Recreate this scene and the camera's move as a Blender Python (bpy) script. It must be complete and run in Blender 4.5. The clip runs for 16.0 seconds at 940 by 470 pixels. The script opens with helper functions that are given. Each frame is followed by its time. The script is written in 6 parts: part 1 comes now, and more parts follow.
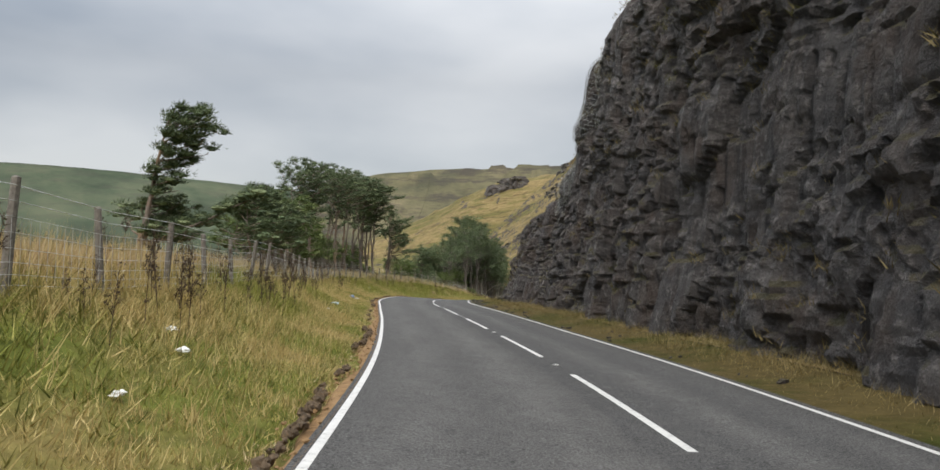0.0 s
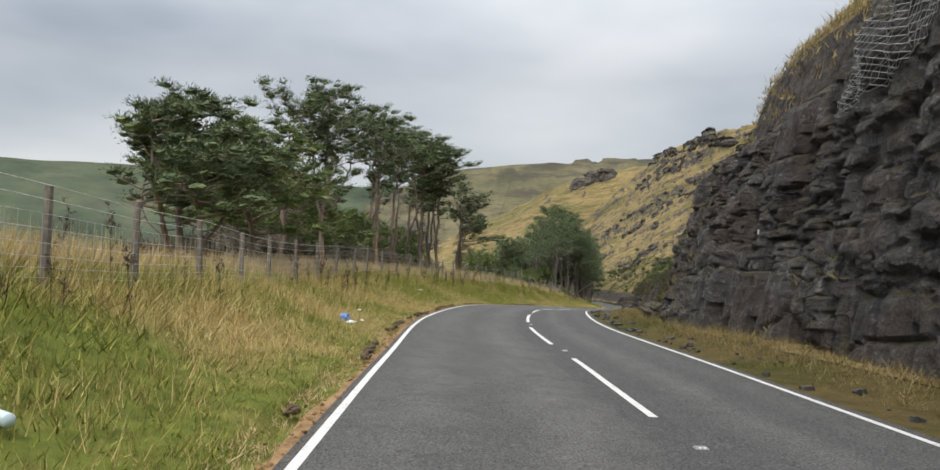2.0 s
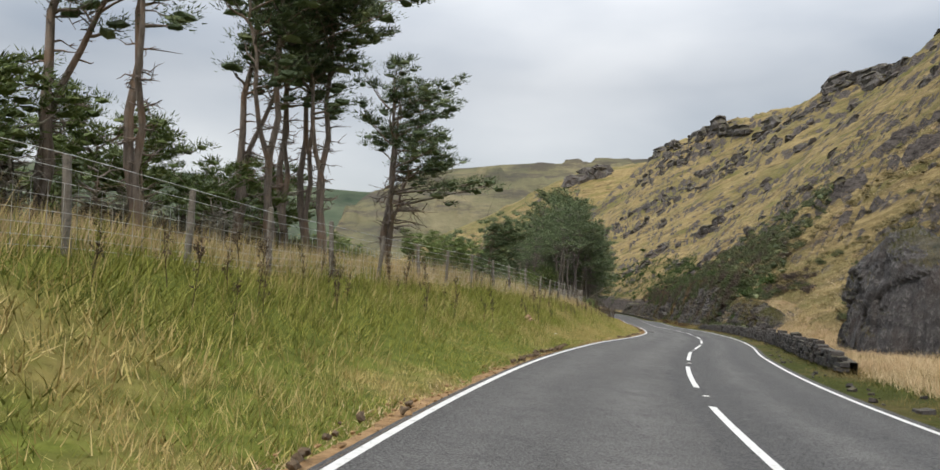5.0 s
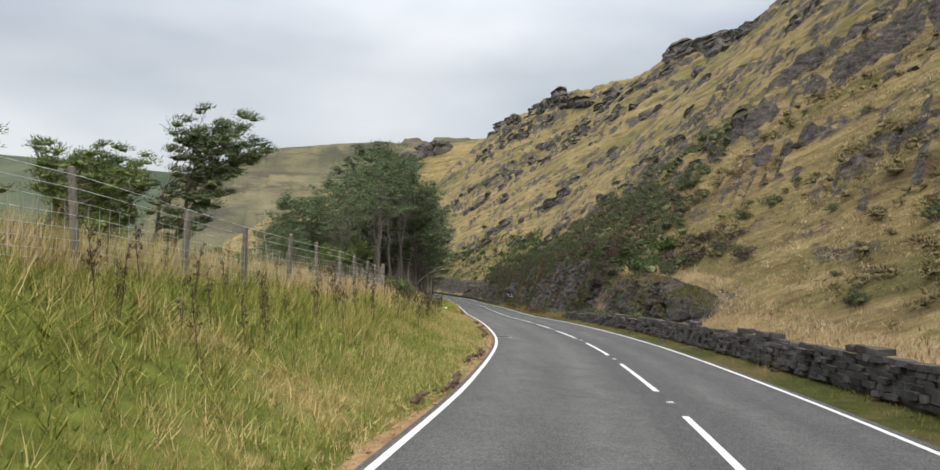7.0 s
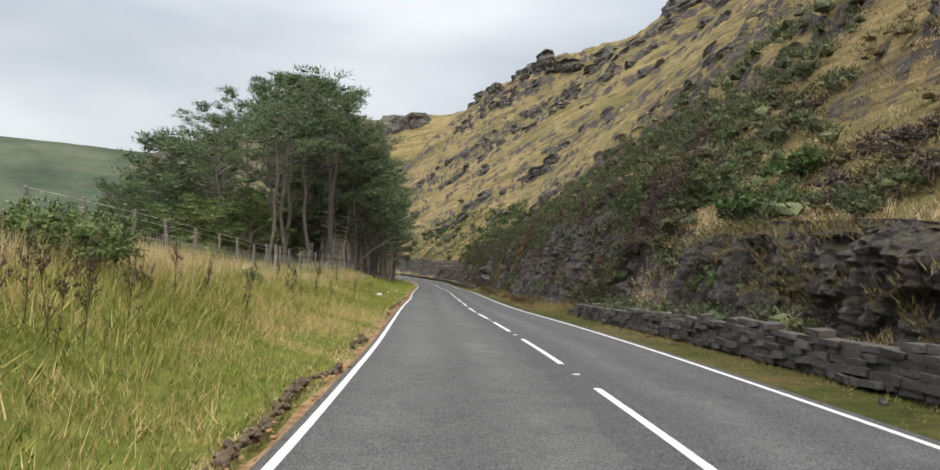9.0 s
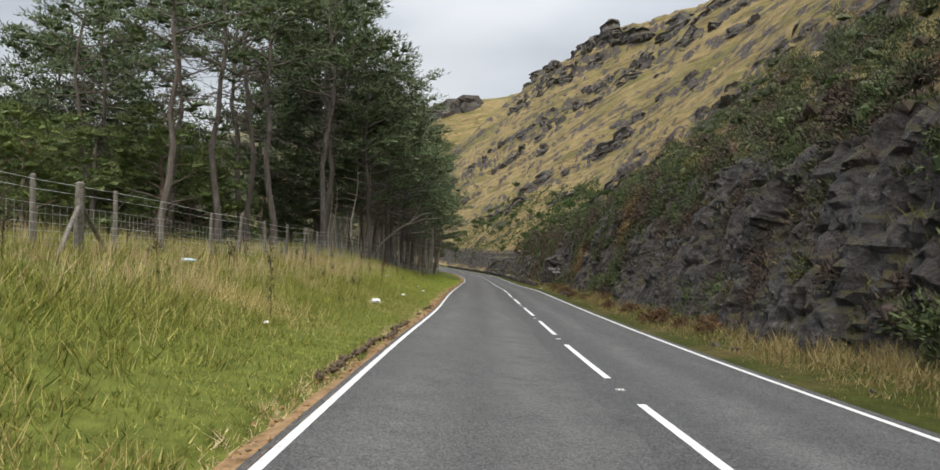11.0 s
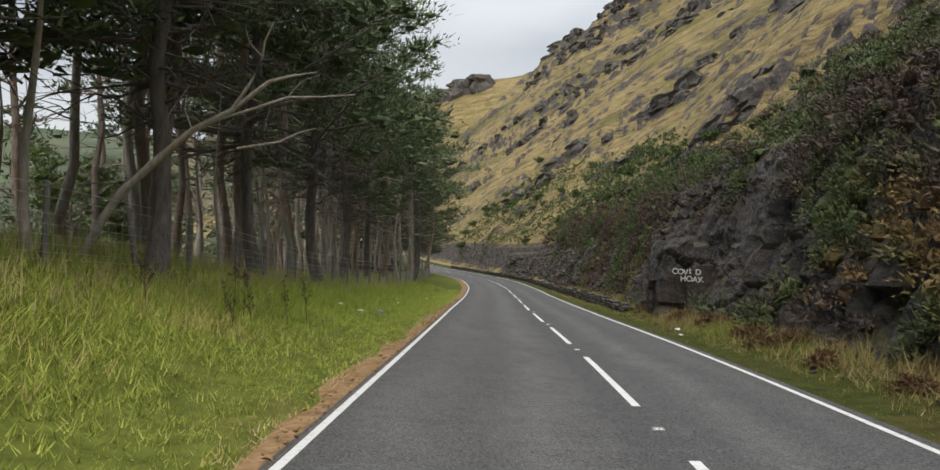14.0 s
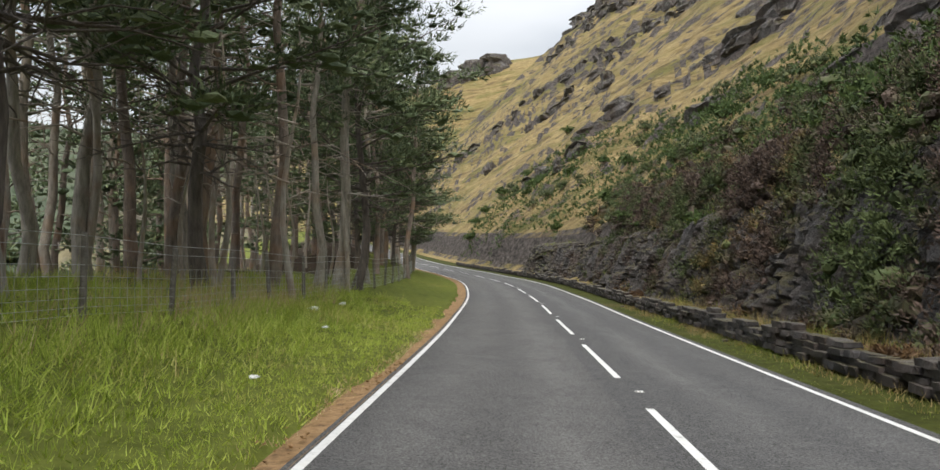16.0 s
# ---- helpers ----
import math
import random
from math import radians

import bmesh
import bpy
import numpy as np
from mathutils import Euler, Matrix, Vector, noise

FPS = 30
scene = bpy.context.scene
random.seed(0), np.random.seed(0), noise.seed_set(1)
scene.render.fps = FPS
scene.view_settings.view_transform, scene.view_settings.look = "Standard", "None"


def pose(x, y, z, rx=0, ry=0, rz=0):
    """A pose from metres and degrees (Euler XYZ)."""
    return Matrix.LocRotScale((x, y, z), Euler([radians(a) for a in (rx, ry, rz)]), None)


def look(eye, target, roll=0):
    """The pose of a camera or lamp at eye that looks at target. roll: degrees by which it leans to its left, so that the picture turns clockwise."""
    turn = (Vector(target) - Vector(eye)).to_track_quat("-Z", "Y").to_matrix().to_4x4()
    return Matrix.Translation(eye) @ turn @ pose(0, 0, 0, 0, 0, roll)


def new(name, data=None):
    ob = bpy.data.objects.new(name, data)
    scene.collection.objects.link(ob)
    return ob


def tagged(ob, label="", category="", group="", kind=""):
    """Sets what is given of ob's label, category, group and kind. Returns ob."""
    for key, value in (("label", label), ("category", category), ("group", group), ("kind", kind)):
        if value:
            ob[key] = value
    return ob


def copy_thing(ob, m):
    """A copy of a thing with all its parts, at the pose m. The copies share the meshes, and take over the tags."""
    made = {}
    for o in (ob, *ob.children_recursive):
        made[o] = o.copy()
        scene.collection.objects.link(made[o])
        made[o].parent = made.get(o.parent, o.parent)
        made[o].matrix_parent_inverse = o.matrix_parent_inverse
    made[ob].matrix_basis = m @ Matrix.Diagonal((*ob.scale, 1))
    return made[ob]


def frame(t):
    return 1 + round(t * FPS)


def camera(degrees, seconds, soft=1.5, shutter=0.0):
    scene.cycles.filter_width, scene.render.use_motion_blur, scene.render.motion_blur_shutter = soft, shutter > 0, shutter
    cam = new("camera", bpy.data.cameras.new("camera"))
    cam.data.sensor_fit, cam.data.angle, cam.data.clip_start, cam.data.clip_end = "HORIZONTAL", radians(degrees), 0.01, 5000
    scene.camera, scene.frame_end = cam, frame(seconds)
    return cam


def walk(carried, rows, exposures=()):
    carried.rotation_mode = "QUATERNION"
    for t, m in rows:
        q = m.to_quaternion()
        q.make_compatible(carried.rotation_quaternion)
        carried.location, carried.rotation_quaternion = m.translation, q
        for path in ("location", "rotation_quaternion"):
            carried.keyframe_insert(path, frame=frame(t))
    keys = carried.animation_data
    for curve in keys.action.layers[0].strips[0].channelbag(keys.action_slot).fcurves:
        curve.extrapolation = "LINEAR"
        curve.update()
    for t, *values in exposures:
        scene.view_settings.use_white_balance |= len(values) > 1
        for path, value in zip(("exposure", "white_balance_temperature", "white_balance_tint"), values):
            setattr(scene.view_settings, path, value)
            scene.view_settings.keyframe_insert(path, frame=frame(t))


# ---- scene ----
cam = camera(63.3, 16.0)
PATH = [
    (0, (0.000, 0.000, 1.650), (-0.009, 9.997, 1.912), 2.00),
    (0.5, (-0.147, 6.394, 1.425), (-0.405, 16.388, 1.669), 2.21),
    (1, (-0.496, 12.757, 1.191), (-1.050, 22.739, 1.421), 2.39),
    (1.5, (-1.032, 19.165, 0.999), (-1.861, 29.128, 1.212), 2.43),
    (2, (-1.691, 25.497, 0.770), (-2.761, 35.437, 0.970), 2.11),
    (2.5, (-2.505, 31.905, 0.552), (-3.751, 41.826, 0.751), 2.12),
    (3, (-3.274, 38.112, 0.347), (-4.563, 48.026, 0.560), 2.19),
    (5.5, (-4.085, 71.787, -1.178), (-4.624, 81.768, -0.889), 2.10),
    (6, (-3.257, 78.927, -1.514), (-3.168, 88.923, -1.239), 1.92),
    (6.5, (-2.067, 85.732, -1.895), (-1.379, 95.706, -1.648), 1.64),
    (7, (-0.490, 92.515, -2.335), (0.662, 102.448, -2.204), 1.15),
    (7.5, (1.113, 99.133, -2.850), (2.482, 109.038, -2.806), 0.62),
    (8, (2.667, 105.869, -3.340), (4.082, 115.769, -3.328), 0.75),
    (8.5, (4.006, 112.871, -3.878), (5.428, 122.769, -3.945), 0.97),
    (9, (5.128, 119.919, -4.375), (6.500, 129.825, -4.454), 1.28),
    (11.5, (8.035, 151.331, -6.454), (8.609, 161.313, -6.649), 1.65),
    (12, (8.626, 158.305, -6.875), (9.158, 168.290, -7.022), 1.70),
    (12.5, (9.264, 165.230, -7.272), (9.791, 175.215, -7.432), 1.29),
    (13, (9.879, 172.276, -7.690), (10.402, 182.261, -7.873), 0.65),
    (13.5, (10.518, 179.730, -8.097), (11.033, 189.715, -8.273), 0.80),
    (14, (11.157, 187.161, -8.529), (11.674, 197.145, -8.715), 0.84),
    (14.5, (11.870, 194.616, -9.005), (12.374, 204.601, -9.209), 0.68),
    (15, (12.488, 202.241, -9.504), (12.981, 212.226, -9.718), 0.41),
    (15.5, (13.009, 209.312, -9.998), (13.367, 219.304, -10.203), 0.51),
    (16, (13.533, 217.130, -10.543), (13.834, 227.123, -10.751), 0.62),
]
walk(cam, [(t, look(eye, target, roll)) for t, eye, target, roll in PATH], [(0, -0.1), (1, -0.02), (2.5, 0.0), (5.5, 0.08), (7.5, 0.18), (9, 0.22), (11.5, 0.05), (12.5, -0.02), (14.5, 0.1), (16, 0.3)])

# ---- world, sun ----
world = bpy.data.worlds.new("overcast_sky")
scene.world = world
world.use_nodes = True


def sky_nodes():
    nt = world.node_tree
    nt.nodes.clear()
    N, L = nt.nodes.new, nt.links.new
    out, bg = N("ShaderNodeOutputWorld"), N("ShaderNodeBackground")
    sky = N("ShaderNodeTexSky")
    sky.sky_type, sky.sun_disc = "NISHITA", False
    sky.sun_elevation, sky.sun_rotation = radians(52), radians(187)
    tc, sep = N("ShaderNodeTexCoord"), N("ShaderNodeSeparateXYZ")
    L(tc.outputs["Generated"], sep.inputs[0])
    # clouds: flattened noise on the sky direction
    mp = N("ShaderNodeMapping")
    mp.inputs["Scale"].default_value = (1.0, 1.0, 2.6)
    mp.inputs["Location"].default_value = (0.3, 0.1, 0.45)
    L(tc.outputs["Generated"], mp.inputs[0])
    n1 = N("ShaderNodeTexNoise")
    n1.inputs["Scale"].default_value, n1.inputs["Detail"].default_value, n1.inputs["Roughness"].default_value = 1.9, 5, 0.42
    L(mp.outputs[0], n1.inputs["Vector"])
    ramp = N("ShaderNodeValToRGB")
    e = ramp.color_ramp.elements
    e[0].position, e[0].color = 0.36, (0.42, 0.46, 0.515, 1)
    e[1].position, e[1].color = 0.62, (0.82, 0.83, 0.84, 1)
    L(n1.outputs["Fac"], ramp.inputs[0])
    # overcast: brighter towards the zenith
    zr = N("ShaderNodeMapRange")
    zr.inputs["From Min"].default_value, zr.inputs["From Max"].default_value = 0.22, 0.8
    zr.inputs["To Min"].default_value, zr.inputs["To Max"].default_value = 0.76, SKY_ZENITH
    L(sep.outputs["Z"], zr.inputs[0])
    mul = N("ShaderNodeMix")
    mul.data_type, mul.blend_type = "RGBA", "MULTIPLY"
    mul.inputs[0].default_value = 1
    L(ramp.outputs[0], mul.inputs[6])
    L(zr.outputs[0], mul.inputs[7])
    add = N("ShaderNodeMix")
    add.data_type, add.blend_type = "RGBA", "ADD"
    add.inputs[0].default_value = 0.02
    L(mul.outputs[2], add.inputs[6])
    L(sky.outputs[0], add.inputs[7])
    L(add.outputs[2], bg.inputs[0])
    bg.inputs[1].default_value = 1.0
    L(bg.outputs[0], out.inputs[0])


SKY_ZENITH = 2.7
sky_nodes()
sun = new("sun", bpy.data.lights.new("sun", "SUN"))
sun.data.energy, sun.data.angle, sun.data.color = 1.7, radians(14), (1.0, 0.90, 0.76)
sun.matrix_world = look((-8, -62, 80), (0, 0, 0))

# ---- materials ----
class Mat:
    """A small builder of node materials."""

    def __init__(self, name, rough=0.85, spec=0.3):
        self.m = bpy.data.materials.new(name)
        self.m.use_nodes = True
        self.nt = self.m.node_tree
        self.b = self.nt.nodes["Principled BSDF"]
        self.b.inputs["Roughness"].default_value = rough
        self.b.inputs["Specular IOR Level"].default_value = spec
        self.pos = self.nt.nodes.new("ShaderNodeNewGeometry").outputs["Position"]

    def n(self, kind):
        return self.nt.nodes.new(kind)

    def l(self, a, b):
        self.nt.links.new(a, b)

    def scaled(self, s):
        m = self.n("ShaderNodeMapping")
        m.inputs["Scale"].default_value = s
        self.l(self.pos, m.inputs[0])
        return m.outputs[0]

    def noise(self, scale, detail=4, rough=0.55, vec=None, out="Fac", warp=0.0):
        t = self.n("ShaderNodeTexNoise")
        t.inputs["Scale"].default_value, t.inputs["Detail"].default_value = scale, detail
        t.inputs["Roughness"].default_value, t.inputs["Distortion"].default_value = rough, warp
        self.l(vec or self.pos, t.inputs["Vector"])
        return t.outputs[out]

    def voro(self, scale, vec=None, out="Distance", feature="F1"):
        t = self.n("ShaderNodeTexVoronoi")
        t.feature = feature
        t.inputs["Scale"].default_value = scale
        self.l(vec or self.pos, t.inputs["Vector"])
        return t.outputs[out]

    def ramp(self, fac, *stops):
        r = self.n("ShaderNodeValToRGB")
        e = r.color_ramp.elements
        while len(e) < len(stops):
            e.new(0.5)
        for k, (p, c) in enumerate(stops):
            e[k].position, e[k].color = p, (*c, 1) if len(c) == 3 else c
        self.l(fac, r.inputs[0])
        return r.outputs[0]

    def grey(self, fac, a, b, lo=0.0, hi=1.0):
        r = self.n("ShaderNodeMapRange")
        for k, v in zip(("From Min", "From Max", "To Min", "To Max"), (a, b, lo, hi)):
            r.inputs[k].default_value = v
        self.l(fac, r.inputs[0])
        return r.outputs[0]

    def mix(self, fac, a, b, kind="MIX"):
        m = self.n("ShaderNodeMix")
        m.data_type, m.blend_type = "RGBA", kind
        for k, v in ((0, fac), (6, a), (7, b)):
            if isinstance(v, (int, float)):
                m.inputs[k].default_value = v if k == 0 else (v, v, v, 1)
            elif isinstance(v, tuple):
                m.inputs[k].default_value = (*v, 1)
            else:
                self.l(v, m.inputs[k])
        return m.outputs[2]

    def math(self, op, a, b=0.5):
        m = self.n("ShaderNodeMath")
        m.operation = op
        for k, v in ((0, a), (1, b)):
            if isinstance(v, (int, float)):
                m.inputs[k].default_value = v
            else:
                self.l(v, m.inputs[k])
        return m.outputs[0]

    def bump(self, h, strength=0.5, dist=0.05, after=None):
        b = self.n("ShaderNodeBump")
        b.inputs["Strength"].default_value, b.inputs["Distance"].default_value = strength, dist
        self.l(h, b.inputs["Height"])
        if after:
            self.l(after, b.inputs["Normal"])
        return b.outputs[0]

    def axis(self, which, of=None):
        s = self.n("ShaderNodeSeparateXYZ")
        self.l(of or self.pos, s.inputs[0])
        return s.outputs[which]

    def normal(self):
        return self.n("ShaderNodeNewGeometry").outputs["True Normal"]

    def island(self):
        return self.n("ShaderNodeNewGeometry").outputs["Random Per Island"]

    def each(self):
        return self.n("ShaderNodeObjectInfo").outputs["Random"]

    def done(self, colour, normal=None, rough=None):
        if isinstance(colour, tuple):
            self.b.inputs["Base Color"].default_value = (*colour, 1)
        else:
            self.l(colour, self.b.inputs["Base Color"])
        if normal:
            self.l(normal, self.b.inputs["Normal"])
        if rough:
            self.l(rough, self.b.inputs["Roughness"])
        return self.m


def mat_asphalt():
    k = Mat("asphalt", 0.9, 0.12)
    at = k.n("ShaderNodeAttribute")
    at.attribute_name = "across"
    u = at.outputs["Fac"]
    patch = k.noise(0.5, 6, 0.65, k.scaled((1, 0.2, 1)))
    wob = k.grey(k.noise(0.35, 4), 0.3, 0.7, -0.16, 0.16)
    uu = k.math("ADD", u, wob)
    c = k.ramp(patch, (0.3, (0.058, 0.056, 0.054)), (0.7, (0.098, 0.095, 0.091)))
    # shade below the cliff and bank, painted over the uphill lane
    c = k.mix(k.grey(uu, -0.1, 0.25, 0, 0.75), c, (0.046, 0.046, 0.047))
    # polished wheel tracks
    for where, wide, gain in ((-2.7, 0.7, 0.6), (-1.2, 0.65, 0.75), (0.95, 0.5, 0.7), (2.0, 0.4, 0.3)):
        d = k.math("ABSOLUTE", k.math("SUBTRACT", uu, where))
        c = k.mix(k.math("MULTIPLY", k.grey(d, 0, wide, gain, 0), k.grey(k.noise(0.45, 6, 0.75, k.scaled((1.2, 0.4, 1))), 0.32, 0.62, 0.15, 1)), c, (0.175, 0.17, 0.162))
    # a dark sealed joint beside the centre line, and dark road edges
    d = k.math("ABSOLUTE", k.math("SUBTRACT", uu, -0.2))
    c = k.mix(k.grey(d, 0.26, 0.32, 0.7, 0), c, (0.036, 0.036, 0.038))
    c = k.mix(k.grey(k.math("ABSOLUTE", k.math("ADD", u, 0.48)), 2.75, 3.1, 0, 0.5), c, (0.04, 0.039, 0.038))
    # tar bleeding, stains and lost chippings
    c = k.mix(k.grey(k.noise(1.4, 8, 0.82), 0.47, 0.6, 0, 0.55), c, (0.04, 0.039, 0.038))
    c = k.mix(k.grey(k.noise(5, 7, 0.85), 0.53, 0.66, 0, 0.5), c, (0.19, 0.185, 0.175))
    grit = k.noise(42, 4, 0.8)
    c = k.mix(k.grey(grit, 0.38, 0.62), k.mix(0.6, c, 0.015), k.mix(0.28, c, 0.36))
    return k.done(c, k.bump(grit, 0.8, 0.012))


def mat_paint():
    k = Mat("road_paint", 0.6, 0.4)
    wear = k.noise(9, 6, 0.75)
    c = k.ramp(wear, (0.3, (0.30, 0.30, 0.29)), (0.44, (0.60, 0.60, 0.585)), (0.8, (0.76, 0.76, 0.74)))
    return k.done(c, k.bump(k.noise(70, 2), 0.4, 0.004))


def mat_turf():
    """The hillside: straw-coloured moor grass with green, rusty and dark streaks along the beds, and grey rock where it is steep."""
    k = Mat("hill_grass", 0.95, 0.1)
    c1 = k.math("ADD", k.axis("Z"), k.math("MULTIPLY", k.axis("Y"), 0.34))
    bed = k.n("ShaderNodeCombineXYZ")
    k.l(c1, bed.inputs[0])
    k.l(k.math("MULTIPLY", k.axis("Y"), 0.22), bed.inputs[1])
    k.l(k.math("MULTIPLY", k.axis("X"), 0.22), bed.inputs[2])
    bed = bed.outputs[0]
    big, mid = k.noise(0.05, 5, 0.6, bed), k.noise(0.30, 6, 0.65, bed)
    fine = k.noise(1.5, 6, 0.72, bed)
    tuss = k.noise(4.0, 6, 0.8, bed)
    fine = k.math("ADD", k.math("MULTIPLY", fine, 0.55), k.math("MULTIPLY", tuss, 0.45))
    straw = k.ramp(fine, (0.33, (0.10, 0.072, 0.034)), (0.5, (0.265, 0.20, 0.092)), (0.68, (0.44, 0.35, 0.175)))
    green = k.ramp(fine, (0.25, (0.055, 0.06, 0.02)), (0.6, (0.135, 0.135, 0.045)), (0.85, (0.22, 0.20, 0.08)))
    rust = k.ramp(fine, (0.3, (0.05, 0.038, 0.026)), (0.8, (0.16, 0.11, 0.065)))
    c = k.mix(k.grey(mid, 0.48, 0.64, 0, 0.8), straw, green)
    c = k.mix(k.grey(big, 0.50, 0.66, 0, 0.7), c, green)
    c = k.mix(k.grey(k.noise(0.42, 6, 0.75, bed), 0.52, 0.64, 0, 0.85), c, rust)
    steep = k.axis("Z", k.normal())
    crack = k.noise(1.1, 7, 0.78, k.scaled((1, 1, 2.2)))
    rock = k.ramp(crack, (0.34, (0.02, 0.018, 0.018)), (0.5, (0.085, 0.074, 0.068)), (0.72, (0.21, 0.185, 0.165)))
    edge = k.math("ADD", steep, k.grey(k.noise(0.5, 5, 0.7, bed), 0.3, 0.7, -0.16, 0.16))
    c = k.mix(k.grey(edge, 0.56, 0.64, 1, 0), c, rock)
    n = k.bump(crack, 0.8, 0.5, k.bump(fine, 0.9, 0.25, k.bump(k.noise(7, 4, 0.7), 0.6, 0.05)))
    return k.done(c, n)


def mat_verge(name="verge_turf", warm=0.0, tone=1.0):
    """The ground of the verges: soil and grass roots, greener towards the wood."""
    k = Mat(name, 0.95, 0.1)
    fine = k.noise(3.0, 6, 0.7)
    straw = k.ramp(fine, (0.25, (0.13, 0.105, 0.04)), (0.75, (0.33, 0.265, 0.11)))
    green = k.ramp(fine, (0.25, (0.05, 0.065, 0.012)), (0.75, (0.17, 0.20, 0.042)))
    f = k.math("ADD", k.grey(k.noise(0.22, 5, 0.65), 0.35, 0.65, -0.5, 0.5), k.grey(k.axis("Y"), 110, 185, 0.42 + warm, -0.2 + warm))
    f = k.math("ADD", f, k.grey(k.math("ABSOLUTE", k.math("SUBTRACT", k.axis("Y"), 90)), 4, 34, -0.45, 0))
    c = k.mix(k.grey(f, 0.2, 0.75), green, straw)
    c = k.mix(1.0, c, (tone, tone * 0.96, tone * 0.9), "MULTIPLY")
    return k.done(c, k.bump(fine, 0.8, 0.08, k.bump(k.noise(18, 3, 0.7), 0.7, 0.02)))


def mat_soil():
    k = Mat("bare_soil", 0.95, 0.1)
    f = k.noise(5, 7, 0.75)
    c = k.ramp(f, (0.3, (0.08, 0.052, 0.032)), (0.5, (0.27, 0.17, 0.085)), (0.8, (0.44, 0.31, 0.18)))
    return k.done(c, k.bump(f, 0.7, 0.012, k.bump(k.voro(22), 0.5, 0.008)))


def mat_rock(name="quarried_rock", dark=(0.028, 0.027, 0.029), pale=(0.135, 0.125, 0.12), moss=0.35, vary=False):
    k = Mat(name, 0.75, 0.35)
    strata = k.noise(1.0, 6, 0.65, k.scaled((0.8, 0.8, 2.2)))
    fleck = k.noise(3.5, 7, 0.75)
    c = k.ramp(strata, (0.28, dark), (0.55, tuple((a + b) / 2.2 for a, b in zip(dark, pale))), (0.85, pale))
    c = k.mix(k.grey(fleck, 0.53, 0.68, 0, 0.7), c, tuple(v * 1.9 for v in pale))
    c = k.mix(k.grey(k.noise(0.5, 5, 0.65), 0.47, 0.62, 0, 0.6), c, (0.085, 0.06, 0.047))
    # dark seepage in upright streaks
    c = k.mix(k.grey(k.noise(1.0, 5, 0.7, k.scaled((1.6, 1.6, 0.16))), 0.52, 0.66, 0, 0.75), c, tuple(v * 0.6 for v in dark))
    up = k.axis("Z", k.normal())
    green = k.ramp(k.noise(3, 4), (0.3, (0.035, 0.036, 0.015)), (0.75, (0.13, 0.105, 0.045)))
    ledge = k.math("ADD", up, k.grey(k.noise(0.8, 5, 0.7), 0.3, 0.7, -0.5, 0.5))
    c = k.mix(k.grey(ledge, 0.75 - moss * 0.4, 0.95 - moss * 0.4, 0, 0.85), c, green)
    if vary:
        c = k.mix(k.grey(k.each(), 0, 1, 0.0, 0.75), c, k.mix(k.each(), (0.018, 0.017, 0.02), (0.085, 0.076, 0.07)))
    # pale lichen in small spots
    c = k.mix(k.math("MULTIPLY", k.grey(k.noise(5.0, 5, 0.7), 0.62, 0.68, 0, 0.6), k.grey(k.noise(0.35, 3), 0.42, 0.6)), c, (0.27, 0.265, 0.255))
    deep = 0.2 if vary else 1.0
    # fine black cracks
    crack = k.noise(4.5, 8, 0.85, k.scaled((1, 1, 1.5)))
    c = k.mix(k.grey(crack, 0.35, 0.42, 0.7, 0), c, tuple(v * 0.35 for v in dark))
    n = k.bump(fleck, 1.0, 0.22 * deep, k.bump(strata, 0.8, 0.22 * deep, k.bump(k.noise(14, 4, 0.7), 0.6, 0.03)))
    return k.done(c, n)


def mat_litter():
    k = Mat("needle_litter", 0.95, 0.1)
    f = k.noise(4, 7, 0.75)
    c = k.ramp(f, (0.3, (0.018, 0.013, 0.009)), (0.6, (0.06, 0.042, 0.028)), (0.85, (0.11, 0.08, 0.05)))
    c = k.mix(k.grey(k.noise(0.5, 4), 0.55, 0.68, 0, 0.6), c, (0.035, 0.042, 0.015))
    return k.done(c, k.bump(f, 1.0, 0.06))


def mat_leaf(name, a, b, c, spread=0.25):
    k = Mat(name, 0.7, 0.25)
    col = k.ramp(k.island(), (0.0, a), (0.55, b), (1.0, c))
    col = k.mix(k.grey(k.noise(spread * 3, 3), 0.35, 0.65, 0, 0.5), col, a)
    speck = k.noise(11, 5, 0.8)
    col = k.mix(k.grey(speck, 0.5, 0.62, 0, 0.45), col, tuple(v * 0.5 for v in a))
    return k.done(col, k.bump(speck, 0.4, 0.05))


def mat_bark(name="pine_bark", a=(0.07, 0.06, 0.054), b=(0.21, 0.18, 0.16), orange=0.0):
    k = Mat(name, 0.9, 0.2)
    v = k.scaled((6, 6, 1.2))
    f = k.noise(1.6, 6, 0.7, v)
    c = k.ramp(f, (0.3, a), (0.7, b))
    c = k.mix(k.grey(k.noise(0.9, 4), 0.5, 0.62, 0, orange), c, (0.32, 0.17, 0.08))
    return k.done(c, k.bump(f, 0.9, 0.03))


def mat_plain(name, colour, rough=0.6, metal=0.0, var=0.25, scale=8):
    k = Mat(name, rough, 0.4)
    k.b.inputs["Metallic"].default_value = metal
    c = k.mix(k.grey(k.noise(scale, 5, 0.65), 0.3, 0.7, 0, 1), tuple(v * (1 - var) for v in colour), tuple(min(1, v * (1 + var)) for v in colour))
    return k.done(c, k.bump(k.noise(scale * 4, 3), 0.3, 0.004))


